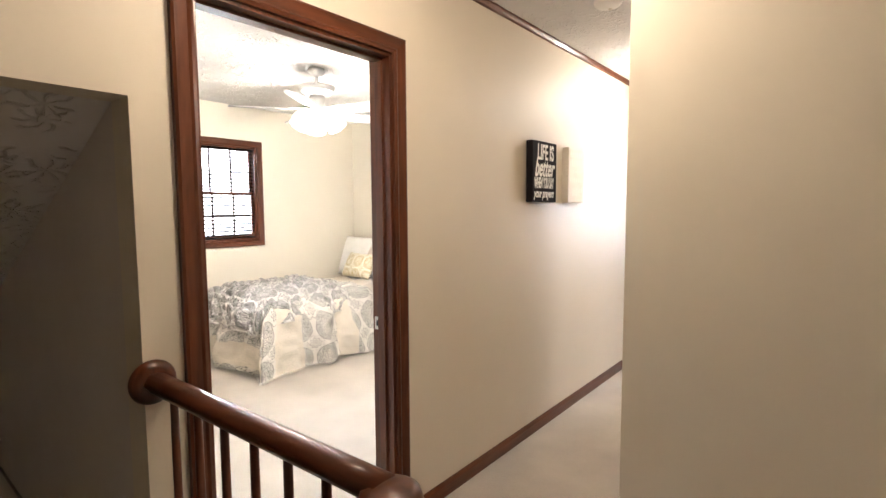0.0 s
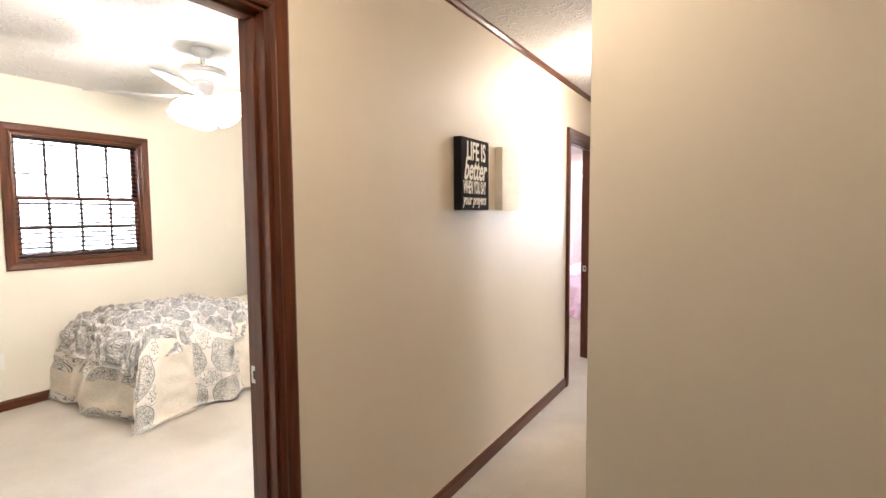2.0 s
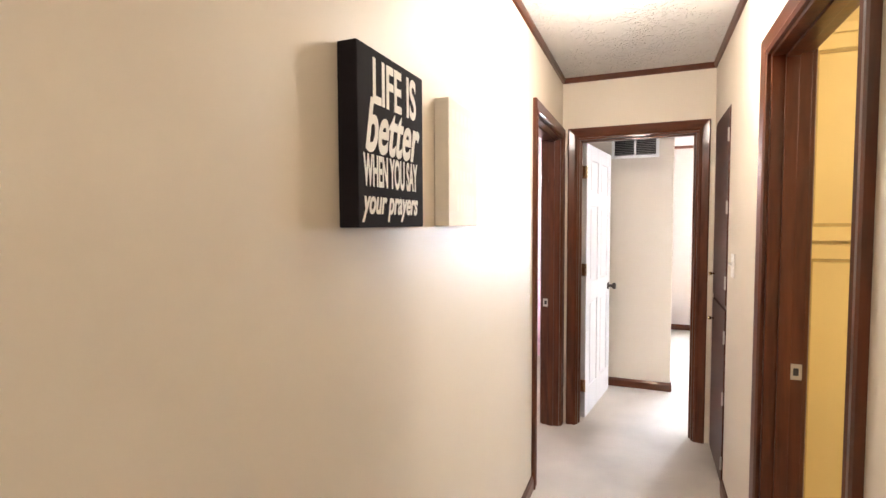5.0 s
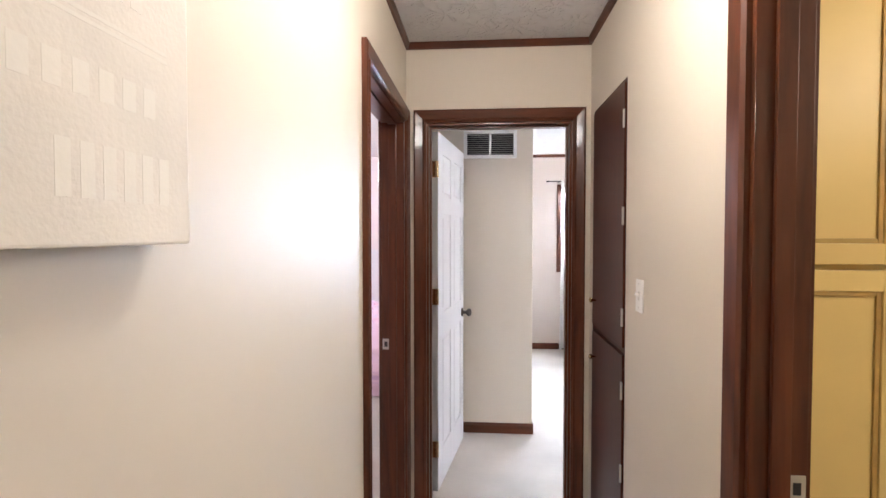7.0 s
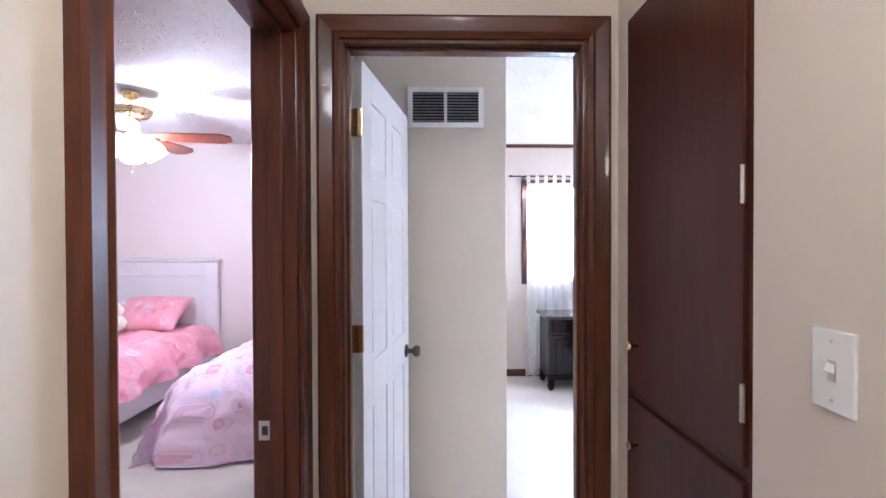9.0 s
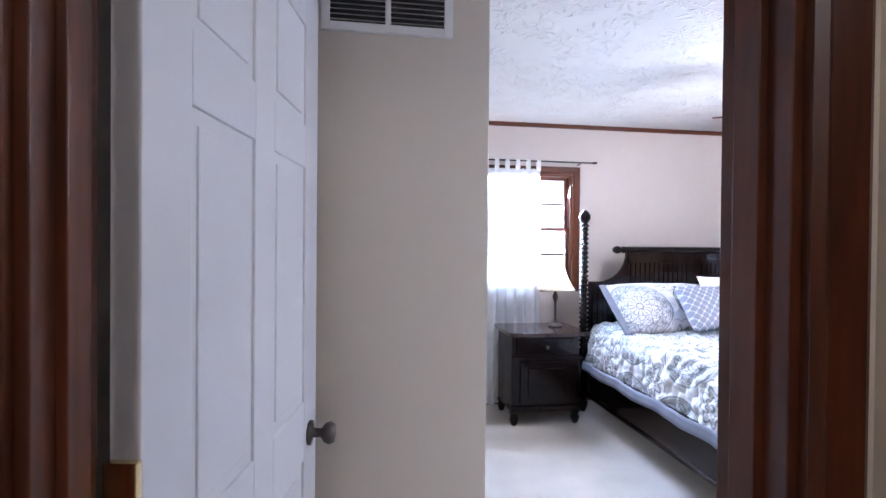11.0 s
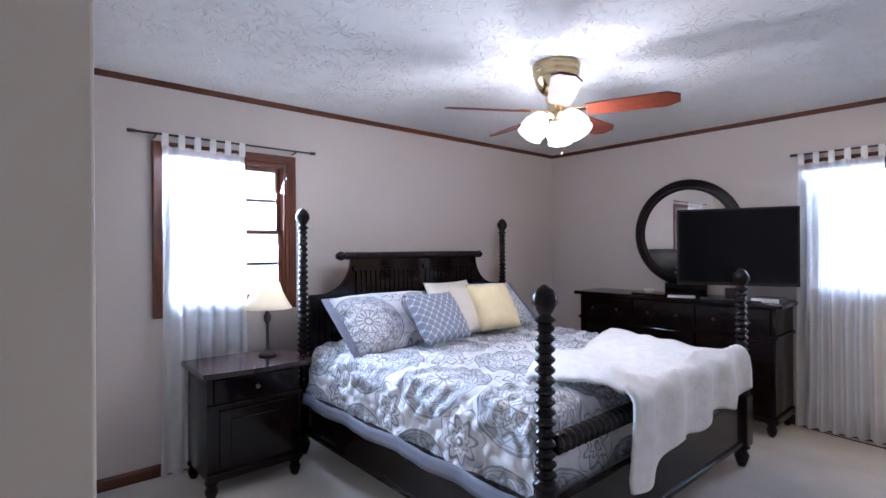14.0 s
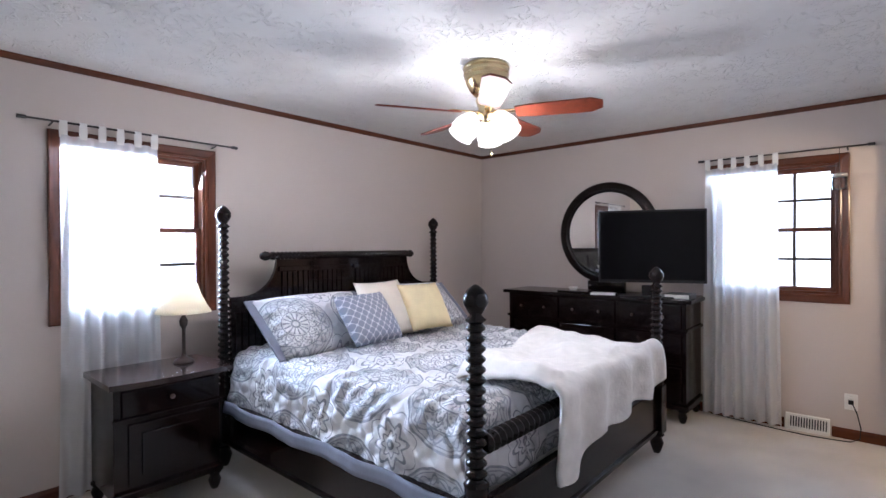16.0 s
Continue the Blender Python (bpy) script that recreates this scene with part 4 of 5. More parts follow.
def draped(cx, cy, hw, hl, top, hang, nu, nv, r=0.07, puff=0.012, flare=0.12, wave=0.03, seed=0, cells=0.16, pucker=0.0):
    """A bed cover; hang: lengths on the -x, +x, -y, +y sides."""
    l, rr, f, h = hang
    s0, s1 = -(hw + l), hw + rr
    t0, t1 = -(hl + f), hl + h

    def place(u, v):
        s, t = s0 + (s1 - s0) * u, t0 + (t1 - t0) * v
        x, dx = fold(s, hw, r)
        y, dy = fold(t, hl, r)
        if s > 0 and rr == 0:
            x, dx = s, 0.0
        if t > 0 and h == 0:
            y, dy = t, 0.0
        drop = max(dx, dy) + 0.15 * min(dx, dy)
        n = noise.noise(Vector((s * 2.3 + seed, t * 2.3, 0.3))) + 0.5 * noise.noise(Vector((s * 6 + seed, t * 6, 2.0)))
        q = abs(math.sin(s * math.pi / cells)) * abs(math.sin(t * math.pi / cells))
        out = flare * (1 - math.exp(-3 * drop)) + wave * min(1, drop * 3) * (math.sin(t * 13 + 2 * n + seed) if dx > dy else math.sin(s * 13 + 2 * n + seed))
        X = x + (math.copysign(out, s) if dx > 0 else 0)
        Y = y + (math.copysign(out, t) if dy > 0 else 0)
        lift = puff * q + 0.018 * n
        if pucker:
            w = pucker * noise.noise(Vector((s * 17, t * 17, seed)))
            lift += w
            out += w * 1.4
            X = x + (math.copysign(out, s) if dx > 0 else 0)
            Y = y + (math.copysign(out, t) if dy > 0 else 0)
        return Vector((cx + X, cy + Y, max(0.012 + 0.02 * abs(n), top - drop + (lift if drop < r else lift * 0.3))))

    return grid(nu, nv, place, lambda u, v: (s0 + (s1 - s0) * u, t0 + (t1 - t0) * v))


def pillow(name, m, w, h, t, material, label, category="pillow", border=None, group=""):
    e = thing(name, *m.translation, label, category, group)
    e.matrix_basis = m
    BASE[e.name] = Vector()

    def side(sg):
        def place(u, v):
            a, b = 2 * u - 1, 2 * v - 1
            k = max(0.0, (1 - abs(a) ** 2.6) * (1 - abs(b) ** 2.6)) ** 0.55
            pin = 1 - 0.06 * (1 - abs(b) ** 2) * abs(a) ** 3
            pin2 = 1 - 0.06 * (1 - abs(a) ** 2) * abs(b) ** 3
            n = noise.noise(Vector((a * 2.2 + w, b * 2.2, sg * 3.0))) * 0.12
            return Vector((a * w / 2 * pin, b * h / 2 * pin2, sg * t / 2 * k * (1 + n) + sg * 0.002))
        return place
    bm = grid(18, 18, side(1), lambda u, v: (u * w + 0.13, v * h + 0.07))
    back = grid(18, 18, side(-1), lambda u, v: (u * w, v * h))
    me = bpy.data.meshes.new("tmp")
    back.to_mesh(me)
    back.free()
    bm.from_mesh(me)
    bpy.data.meshes.remove(me)
    bmesh.ops.remove_doubles(bm, verts=bm.verts, dist=0.005)
    bmesh.ops.recalc_face_normals(bm, faces=bm.faces)
    part("cushion", bm, material, e, smooth=True)
    if border:
        for sx in (-1, 1):
            part("flange", B(sx * w / 2 - 0.03, sx * w / 2 + 0.03, -h / 2 * 0.97, h / 2 * 0.97, -0.006, 0.006, 0.005), border, e)
    return e


def beads(length, r, n, taper=0.0):
    """Bobbin-turned profile."""
    prof = []
    for i in range(n):
        for k in range(5):
            f = (i + k / 5) / n
            prof.append((r * (1 - taper * f) * (0.60 + 0.42 * math.sin(math.pi * k / 5) ** 1.6), f * length))
    prof.append((r * (1 - taper) * 0.68, length))
    return prof


def finial(z, r):
    return [(r * 0.8, z), (r * 1.15, z + 0.012), (r * 0.6, z + 0.03), (r * 0.9, z + 0.045), (r * 1.35, z + 0.075), (r * 1.3, z + 0.10), (r * 0.9, z + 0.125), (r * 0.35, z + 0.142), (0.0, z + 0.146)]


BX0, BX1, BY0, BY1 = 2.19, 4.20, 6.985, 9.03
bed = thing("four_poster_bed", 3.195, 8.0, 0, "espresso wood king bed with bobbin-turned posts and slatted headboard", "bed")
for x, y, top in ((BX0, BY1, 1.53), (BX1, BY1, 1.53), (BX0, BY0, 1.115), (BX1, BY0, 1.115)):
    foot = [(0.022, 0.0), (0.03, 0.02), (0.045, 0.07), (0.03, 0.11), (0.048, 0.12), (0.048, 0.13)]
    shaft = [(r, 0.53 + h) for r, h in beads(top - 0.53, 0.042, int((top - 0.53) / 0.038), 0.22 if top > 1.3 else 0.1)]
    sq = part("post", L(foot + [(0.046, 0.131), (0.046, 0.50), (0.05, 0.51), (0.036, 0.525)] + shaft + finial(top, 0.036), pose(x, y, 0), 20), MAT["espresso"], bed, smooth=True)
    part("post_block", B(x - 0.05, x + 0.05, y - 0.05, y + 0.05, 0.14, 0.46, 0.006), MAT["espresso"], sq)
for x in (BX0, BX1):
    part("side_rail", B(x - 0.018, x + 0.018, BY0 + 0.05, BY1 - 0.05, 0.17, 0.42, 0.005), MAT["espresso"], bed)
    part("rail_moulding", B(x - 0.028, x + 0.028, BY0 + 0.05, BY1 - 0.05, 0.155, 0.18, 0.006), MAT["espresso"], bed)
part("foot_rail", B(BX0 + 0.05, BX1 - 0.05, BY0 - 0.02, BY0 + 0.02, 0.17, 0.43, 0.005), MAT["espresso"], bed)
part("rail_moulding", B(BX0 + 0.05, BX1 - 0.05, BY0 - 0.034, BY0 + 0.03, 0.155, 0.18, 0.006), MAT["espresso"], bed)
part("foot_spindle", L(beads(BX1 - BX0 - 0.08, 0.042, 46), Matrix.Translation((BX0 + 0.04, BY0, 0.645)) @ RX, 16), MAT["espresso"], bed, smooth=True)
hb = bmesh.new()
outline = [(BX0 + 0.04, 0.40), (BX1 - 0.04, 0.40), (BX1 - 0.04, 1.08)]
for k in range(9):
    a = radians(90 * k / 8)
    outline.append((BX1 - 0.10 - 0.24 * math.sin(a) - 0.03, 1.08 + 0.24 * (1 - math.cos(a))))
for k in range(8, -1, -1):
    a = radians(90 * k / 8)
    outline.append((BX0 + 0.10 + 0.24 * math.sin(a) + 0.03, 1.08 + 0.24 * (1 - math.cos(a))))
outline.append((BX0 + 0.04, 1.08))
fa = hb.faces.new([hb.verts.new((x, BY1 + 0.012, z)) for x, z in outline])
ex = bmesh.ops.extrude_face_region(hb, geom=[fa])
bmesh.ops.translate(hb, verts=[v for v in ex["geom"] if isinstance(v, bmesh.types.BMVert)], vec=(0, -0.03, 0))
bmesh.ops.recalc_face_normals(hb, faces=hb.faces)
head = part("headboard", hb, MAT["espresso"], bed)
for x0, x1 in ((BX0 + 0.40, (BX0 + BX1) / 2 - 0.05), ((BX0 + BX1) / 2 + 0.05, BX1 - 0.40)):
    n = 13
    for i in range(n):
        w = (x1 - x0) / n
        part("slat", B(x0 + w * i + 0.004, x0 + w * (i + 1) - 0.004, BY1 - 0.030, BY1 - 0.017, 0.75, 1.235, 0.003), MAT["espresso"], head)
    part("panel_frame", B(x0 - 0.02, x1 + 0.02, BY1 - 0.034, BY1 - 0.017, 1.236, 1.27, 0.003), MAT["espresso"], head)
for x0, x1 in ((BX0 + 0.06, BX0 + 0.34), (BX1 - 0.34, BX1 - 0.06)):
    for i in range(6):
        w = (x1 - x0) / 6
        part("slat", B(x0 + w * i + 0.004, x0 + w * (i + 1) - 0.004, BY1 - 0.028, BY1 - 0.017, 0.6, 0.98, 0.003), MAT["espresso"], head)
TR0, TR1 = BX0 + 0.335, BX1 - 0.365
part("top_rail", L([(0.0, -0.085), (0.02, -0.08), (0.034, -0.05), (0.03, -0.025), (0.018, -0.01), (0.03, 0.0)] + beads(TR1 - TR0, 0.031, 40) + [(0.03, TR1 - TR0), (0.018, TR1 - TR0 + 0.01), (0.03, TR1 - TR0 + 0.025), (0.034, TR1 - TR0 + 0.05), (0.02, TR1 - TR0 + 0.08), (0.0, TR1 - TR0 + 0.085)],
     Matrix.Translation((TR0, BY1 - 0.003, 1.345)) @ RX, 16), MAT["espresso"], head, smooth=True)

mattress = thing("mattress", 3.195, 8.0, 0.3, "white king mattress and box spring under the quilt", "mattress")
part("body", B(BX0 + 0.075, BX1 - 0.075, BY0 + 0.125, BY1 - 0.06, 0.30, 0.70, 0.05), MAT["white_cloth"], mattress)
quilt = thing("quilt", 3.195, 8.0, 0.74, "white quilt printed with large grey medallions, slate border", "quilt")
part("cover", draped(3.195, 8.03, 0.965, 0.955, 0.732, (0.38, 0.38, 0.28, 0.0), 200, 180, 0.11, 0.016, 0.05, 0.012, 3, 0.11, 0.014), MAT["quilt"], quilt, smooth=True)


def border_strip(u, v):
    s = -0.98 + 1.93 * v
    n = noise.noise(Vector((s * 5, 0, 1)))
    return Vector((2.178 - 0.014 + 0.012 * math.sin(s * 13 + 2 * n + 3) - 0.012 * u, 8.03 + s, 0.43 + 0.012 * n - 0.07 * u))


part("border", grid(3, 60, border_strip, None, 0.006), MAT["slate_cloth"], quilt, "slate blue quilted border")


def throw_place(u, v):
    x = 2.63 + 1.26 * u
    t = v * 1.35
    head_y = 7.45 + 0.27 * u
    run = head_y - 6.925
    n = noise.noise(Vector((x * 3.5, t * 3.5, 5.0))) + 0.5 * noise.noise(Vector((x * 9, t * 9, 1.0)))
    lim = run + 0.42 + 0.07 * max(0, 1 - u / 0.3) - 0.10 * u + 0.02 * math.sin(u * 17)
    t = v * lim
    if t < run:
        y, z = head_y - t, 0.822 + 0.028 * n - 0.012 * max(0, (t - run * 0.8) / run) + 0.025 * math.sin(u * 9 + 3 * v)
        z -= 0.03 * (1 - min(1, t / 0.06)) + 0.05 * max(0, 1 - u / 0.06) + 0.07 * max(0, (u - 0.86) / 0.14) ** 2
    else:
        a = min((t - run) / 0.09, math.pi / 2)
        y = 6.925 - 0.075 * math.sin(a) - 0.02 * math.sin(u * 26 + n) * min(1, (t - run) * 5)
        z = 0.812 - 0.075 * (1 - math.cos(a)) - max(0.0, t - run - 0.09 * math.pi / 2) + 0.02 * n
        x -= 0.06 * (t - run) * (1 - 2 * u)
    return Vector((x, y, z))


throw = thing("throw_blanket", 3.4, 7.1, 0.8, "ivory plush throw blanket hanging over the bed foot", "blanket")
part("cloth", grid(60, 60, throw_place, None, 0.022), MAT["fur"], throw, smooth=True)


def lean(x, y, z, rz, tilt=62, roll=0):
    return pose(x, y, z, tilt, 0, rz) @ pose(0, 0, 0, 0, 0, roll)


pillow("pillow", lean(2.70, 8.68, 0.90, 3, 40), 0.86, 0.52, 0.20, MAT["quilt"], "large pillow sham with grey medallions against the headboard", border=MAT["slate_cloth"], group="pillows on the large bed")
pillow("pillow", lean(3.67, 8.74, 0.91, -6, 40), 0.86, 0.52, 0.20, MAT["quilt"], "large pillow sham with grey medallions against the headboard", border=MAT["slate_cloth"], group="pillows on the large bed")
pillow("pillow", lean(3.22, 8.60, 0.95, 2, 58), 0.46, 0.46, 0.16, MAT["ivory_cloth"], "ivory square throw pillow", group="pillows on the large bed")
pillow("pillow", lean(3.50, 8.48, 0.95, -10, 56), 0.38, 0.40, 0.15, MAT["yellow_cloth"], "pale yellow square throw pillow", group="pillows on the large bed")
pillow("pillow", lean(2.89, 8.42, 0.93, 6, 54), 0.46, 0.38, 0.15, MAT["lattice"], "slate blue throw pillow with white lattice print", group="pillows on the large bed")


# ---------------- main bedroom furniture ----------------
def bun_foot(x, y):
    return L([(0.018, 0.0), (0.026, 0.015), (0.036, 0.05), (0.024, 0.08), (0.036, 0.09), (0.036, 0.105)], pose(x, y, 0), 16)


ns = thing("nightstand", 1.765, 8.95, 0, "espresso wood nightstand with bowed top, drawer and panel door", "nightstand")
part("body", B(1.495, 2.035, 8.76, 9.16, 0.10, 0.683, 0.006), MAT["espresso"], ns)
tp = bmesh.new()
pts = [(1.465 + 0.63 * k / 12, 8.715 - 0.035 * math.sin(math.pi * k / 12)) for k in range(13)] + [(2.08, 9.18), (1.465, 9.18)]
fa = tp.faces.new([tp.verts.new((x, y, 0.686)) for x, y in pts])
ex = bmesh.ops.extrude_face_region(tp, geom=[fa])
bmesh.ops.translate(tp, verts=[v for v in ex["geom"] if isinstance(v, bmesh.types.BMVert)], vec=(0, 0, 0.03))
bmesh.ops.recalc_face_normals(tp, faces=tp.faces)
part("top", tp, MAT["espresso_top"], ns)
dw = part("drawer", B(1.53, 2.0, 8.742, 8.76, 0.535, 0.665, 0.005), MAT["espresso"], ns)
part("knob", L([(0.006, 0), (0.014, 0.016), (0.0, 0.022)], Matrix.Translation((1.765, 8.742, 0.60)) @ pose(0, 0, 0, 90, 0, 0), 12), MAT["bronze"], dw, smooth=True)
part("moulding", B(1.485, 2.045, 8.735, 8.76, 0.505, 0.53, 0.006), MAT["espresso"], ns)
dr = part("door", B(1.56, 1.97, 8.746, 8.76, 0.17, 0.49, 0.005), MAT["espresso"], ns)
part("door_panel", B(1.62, 1.91, 8.738, 8.747, 0.22, 0.44, 0.006), MAT["espresso"], dr)
part("moulding", B(1.485, 2.045, 8.735, 8.76, 0.105, 0.15, 0.008), MAT["espresso"], ns)
for x, y in ((1.52, 8.775), (2.01, 8.775), (1.52, 9.13), (2.01, 9.13)):
    part("foot", bun_foot(x, y), MAT["espresso"], ns, smooth=True)

tl = thing("table_lamp", 1.93, 9.0, 0.7165, "small bronze table lamp with cream bell shade on the nightstand", "lamp")
part("base", L([(0.0, 0), (0.058, 0), (0.058, 0.010), (0.040, 0.022), (0.016, 0.035), (0.010, 0.06), (0.010, 0.20), (0.022, 0.225), (0.024, 0.25), (0.012, 0.275), (0.008, 0.32), (0.0, 0.32)], pose(1.93, 9.0, 0.7165), 20), MAT["bronze"], tl, smooth=True)
sh = bmesh.new()
lathe(sh, [(0.155, 0.30), (0.13, 0.34), (0.10, 0.40), (0.075, 0.47), (0.073, 0.47), (0.098, 0.40), (0.128, 0.34), (0.153, 0.30)], pose(1.93, 9.0, 0.7165), 28)
part("shade", sh, MAT["linen_shade"], tl, "cream bell shade", True)

dres = thing("dresser", 5.08, 7.80, 0, "long espresso wood dresser with drawers", "dresser")
part("body", B(4.87, 5.30, 6.98, 8.62, 0.11, 0.945, 0.006), MAT["espresso"], dres)
part("top", B(4.83, 5.315, 6.93, 8.67, 0.947, 0.98, 0.008), MAT["espresso"], dres)
part("moulding", B(4.855, 5.31, 6.965, 8.635, 0.72, 0.745, 0.007), MAT["espresso"], dres)
part("moulding", B(4.85, 5.31, 6.96, 8.64, 0.105, 0.15, 0.008), MAT["espresso"], dres)
for z0, z1 in ((0.732, 0.935), (0.46, 0.705), (0.17, 0.44)):
    for k in range(3):
        y0 = 7.0 + 0.535 * k
        d = part("drawer", B(4.852, 4.87, y0 + 0.01, y0 + 0.525, z0, z1, 0.006), MAT["espresso"], dres)
        for f in (0.27, 0.73):
            part("knob", L([(0.006, 0), (0.014, 0.016), (0.0, 0.022)], Matrix.Translation((4.852, y0 + 0.535 * f, (z0 + z1) / 2)) @ Matrix.Rotation(radians(-90), 4, 'Y'), 12), MAT["bronze"], d, smooth=True)
for x in (4.90, 5.27):
    for y in (7.015, 8.585):
        part("foot", bun_foot(x, y), MAT["espresso"], dres, smooth=True)

mir = thing("round_mirror", 5.29, 7.80, 0.98, "round mirror in a wide espresso wood frame above the dresser", "mirror")
MX = Matrix.Translation((5.325, 7.80, 1.525)) @ Matrix.Rotation(radians(-90), 4, 'Y')
ringp = [(0.485, 0.0), (0.485, 0.02), (0.465, 0.036), (0.435, 0.03), (0.42, 0.038), (0.40, 0.03), (0.39, 0.014), (0.39, 0.0)]
fr = bmesh.new()
rows_ = [[fr.verts.new(MX @ Vector((r * math.cos(2 * math.pi * i / 64), r * math.sin(2 * math.pi * i / 64), h))) for r, h in ringp] for i in range(64)]
for i in range(64):
    a, b = rows_[i], rows_[(i + 1) % 64]
    for k in range(len(ringp)):
        fr.faces.new((a[k], a[(k + 1) % len(ringp)], b[(k + 1) % len(ringp)], b[k]))
bmesh.ops.recalc_face_normals(fr, faces=fr.faces)
part("frame", fr, MAT["espresso"], mir, smooth=True)
part("glass", L([(0.0, 0.004), (0.392, 0.004), (0.392, 0.010), (0.0, 0.010)], MX, 64), MAT["mirror"], mir)
part("support", B(5.27, 5.32, 7.62, 7.98, 0.981, 1.07, 0.006), MAT["espresso"], mir)

tv = thing("television", 4.88, 7.27, 0.98, "black flat-screen television on the dresser, switched off", "television")
tv.matrix_basis = pose(4.88, 7.27, 0.98, 0, 0, -67.5)
BASE[tv.name] = Vector()
part("panel", B(-0.385, 0.43, -0.02, 0.03, 0.12, 0.715, 0.006), MAT["black_plastic"], tv)
part("screen", B(-0.368, 0.413, -0.0225, -0.0205, 0.145, 0.698), MAT["screen"], tv)
part("neck", B(-0.05, 0.05, -0.01, 0.02, 0.015, 0.10, 0.004), MAT["black_plastic"], tv)
part("stand_base", B(-0.22, 0.22, -0.10, 0.12, 0.001, 0.016, 0.005), MAT["black_plastic"], tv)
cb = thing("cable_box", 4.95, 7.06, 0.98, "slim grey cable box on the dresser", "electronics")
part("case", B(4.86, 5.05, 6.95, 7.14, 0.981, 1.02, 0.004), MAT["black_plastic"], cb)
part("front_panel", B(4.857, 4.86, 6.955, 7.135, 0.985, 1.016, 0.001), MAT["nickel"], cb)
tray = thing("tray", 4.97, 7.95, 0.98, "dark tray with small things on the dresser", "tray")
part("plate", B(4.88, 5.10, 7.78, 8.10, 0.981, 0.995, 0.005), MAT["espresso"], tray)
pap = thing("paper_stack", 4.90, 7.46, 0.98, "white papers lying on the dresser", "papers")
part("sheets", box(bmesh.new(), -0.07, 0.07, -0.1, 0.1, 0, 0.012, 0.002, pose(4.89, 7.66, 0.981, 0, 0, 20)), MAT["white_cloth"], pap)
tr = thing("trinket_dish", 4.97, 7.98, 0.995, "small white trinket dish on the tray", "dish")
part("bowl", L([(0.025, 0), (0.03, 0.004), (0.045, 0.03), (0.042, 0.03), (0.0, 0.008)], pose(4.97, 7.98, 0.9955), 18), MAT["white_plastic"], tr, smooth=True)


# ---------------- curtains ----------------
def curtain_rod(name, a, b, place, label):
    """a, b: ends along the wall; place(s, out, z) gives a world place."""
    e = thing(name, *place((a + b) / 2, 0.07, 2.10), label, "curtain rod")
    part("rod", tube([place(a, 0.07, 2.10), place(b, 0.07, 2.10)], 0.006, 10), MAT["iron"], e, smooth=True)
    for s, d in ((a, -1), (b, 1)):
        part("finial", tube([place(s + d * k * 0.01, 0.07, 2.10) for k in range(5)], 0.0105, 10), MAT["iron"], e, smooth=True)
        part("bracket", tube([place(s - d * 0.11, 0.001, 2.085), place(s - d * 0.11, 0.07, 2.09), place(s - d * 0.11, 0.07, 2.105)], 0.005, 8), MAT["iron"], e)
    return e


def curtain(name, a, b, place, label, spread=1.0, folds=7, seed=0.0):
    e = thing(name, *place((a + b) / 2, 0.07, 0.02), label, "curtain")

    def body(u, v):
        z = 2.03 - 2.01 * v
        n = noise.noise(Vector((u * 3 + seed, v * 1.5, 4)))
        mid = 0.5 + (u - 0.5) * (1 + 0.10 * v * spread)
        s = a + (b - a) * mid + 0.012 * n * v
        out = 0.07 + (0.012 + 0.022 * min(1, v * 3)) * math.sin(u * folds * 2 * math.pi + 2.5 * n + seed) + 0.008 * math.sin(u * 31 + 5 * v)
        return Vector(place(s, out, z))
    part("cloth", grid(110, 40, body), MAT["sheer"], e, smooth=True)

    for i in range(6):
        s = a + (b - a) * (0.03 + 0.94 * i / 5)

        def tab(u, v, s=s):
            ang = 2 * math.pi * v
            return Vector(place(s - 0.018 + 0.036 * u, 0.07 + 0.010 * math.sin(ang), 2.064 - 0.048 * math.cos(ang)))
        part("tab", grid(2, 14, tab), MAT["white_cloth"], e, smooth=True)
    return e


north = lambda s, out, z: (s, 9.30 - out, z)
east = lambda s, out, z: (5.33 - out, s, z)
curtain_rod("curtain_rod", 1.235, 2.345, north, "thin black iron curtain rod above the window")
curtain_rod("curtain_rod", 5.905, 6.945, east, "thin black iron curtain rod above the window")
curtain("curtain", 1.38, 1.87, north, "sheer white tab-top curtain hanging to the carpet", 1.0, 6, 0.7)
curtain("curtain", 6.43, 6.93, east, "sheer white tab-top curtain hanging to the carpet", 1.0, 7, 2.1)


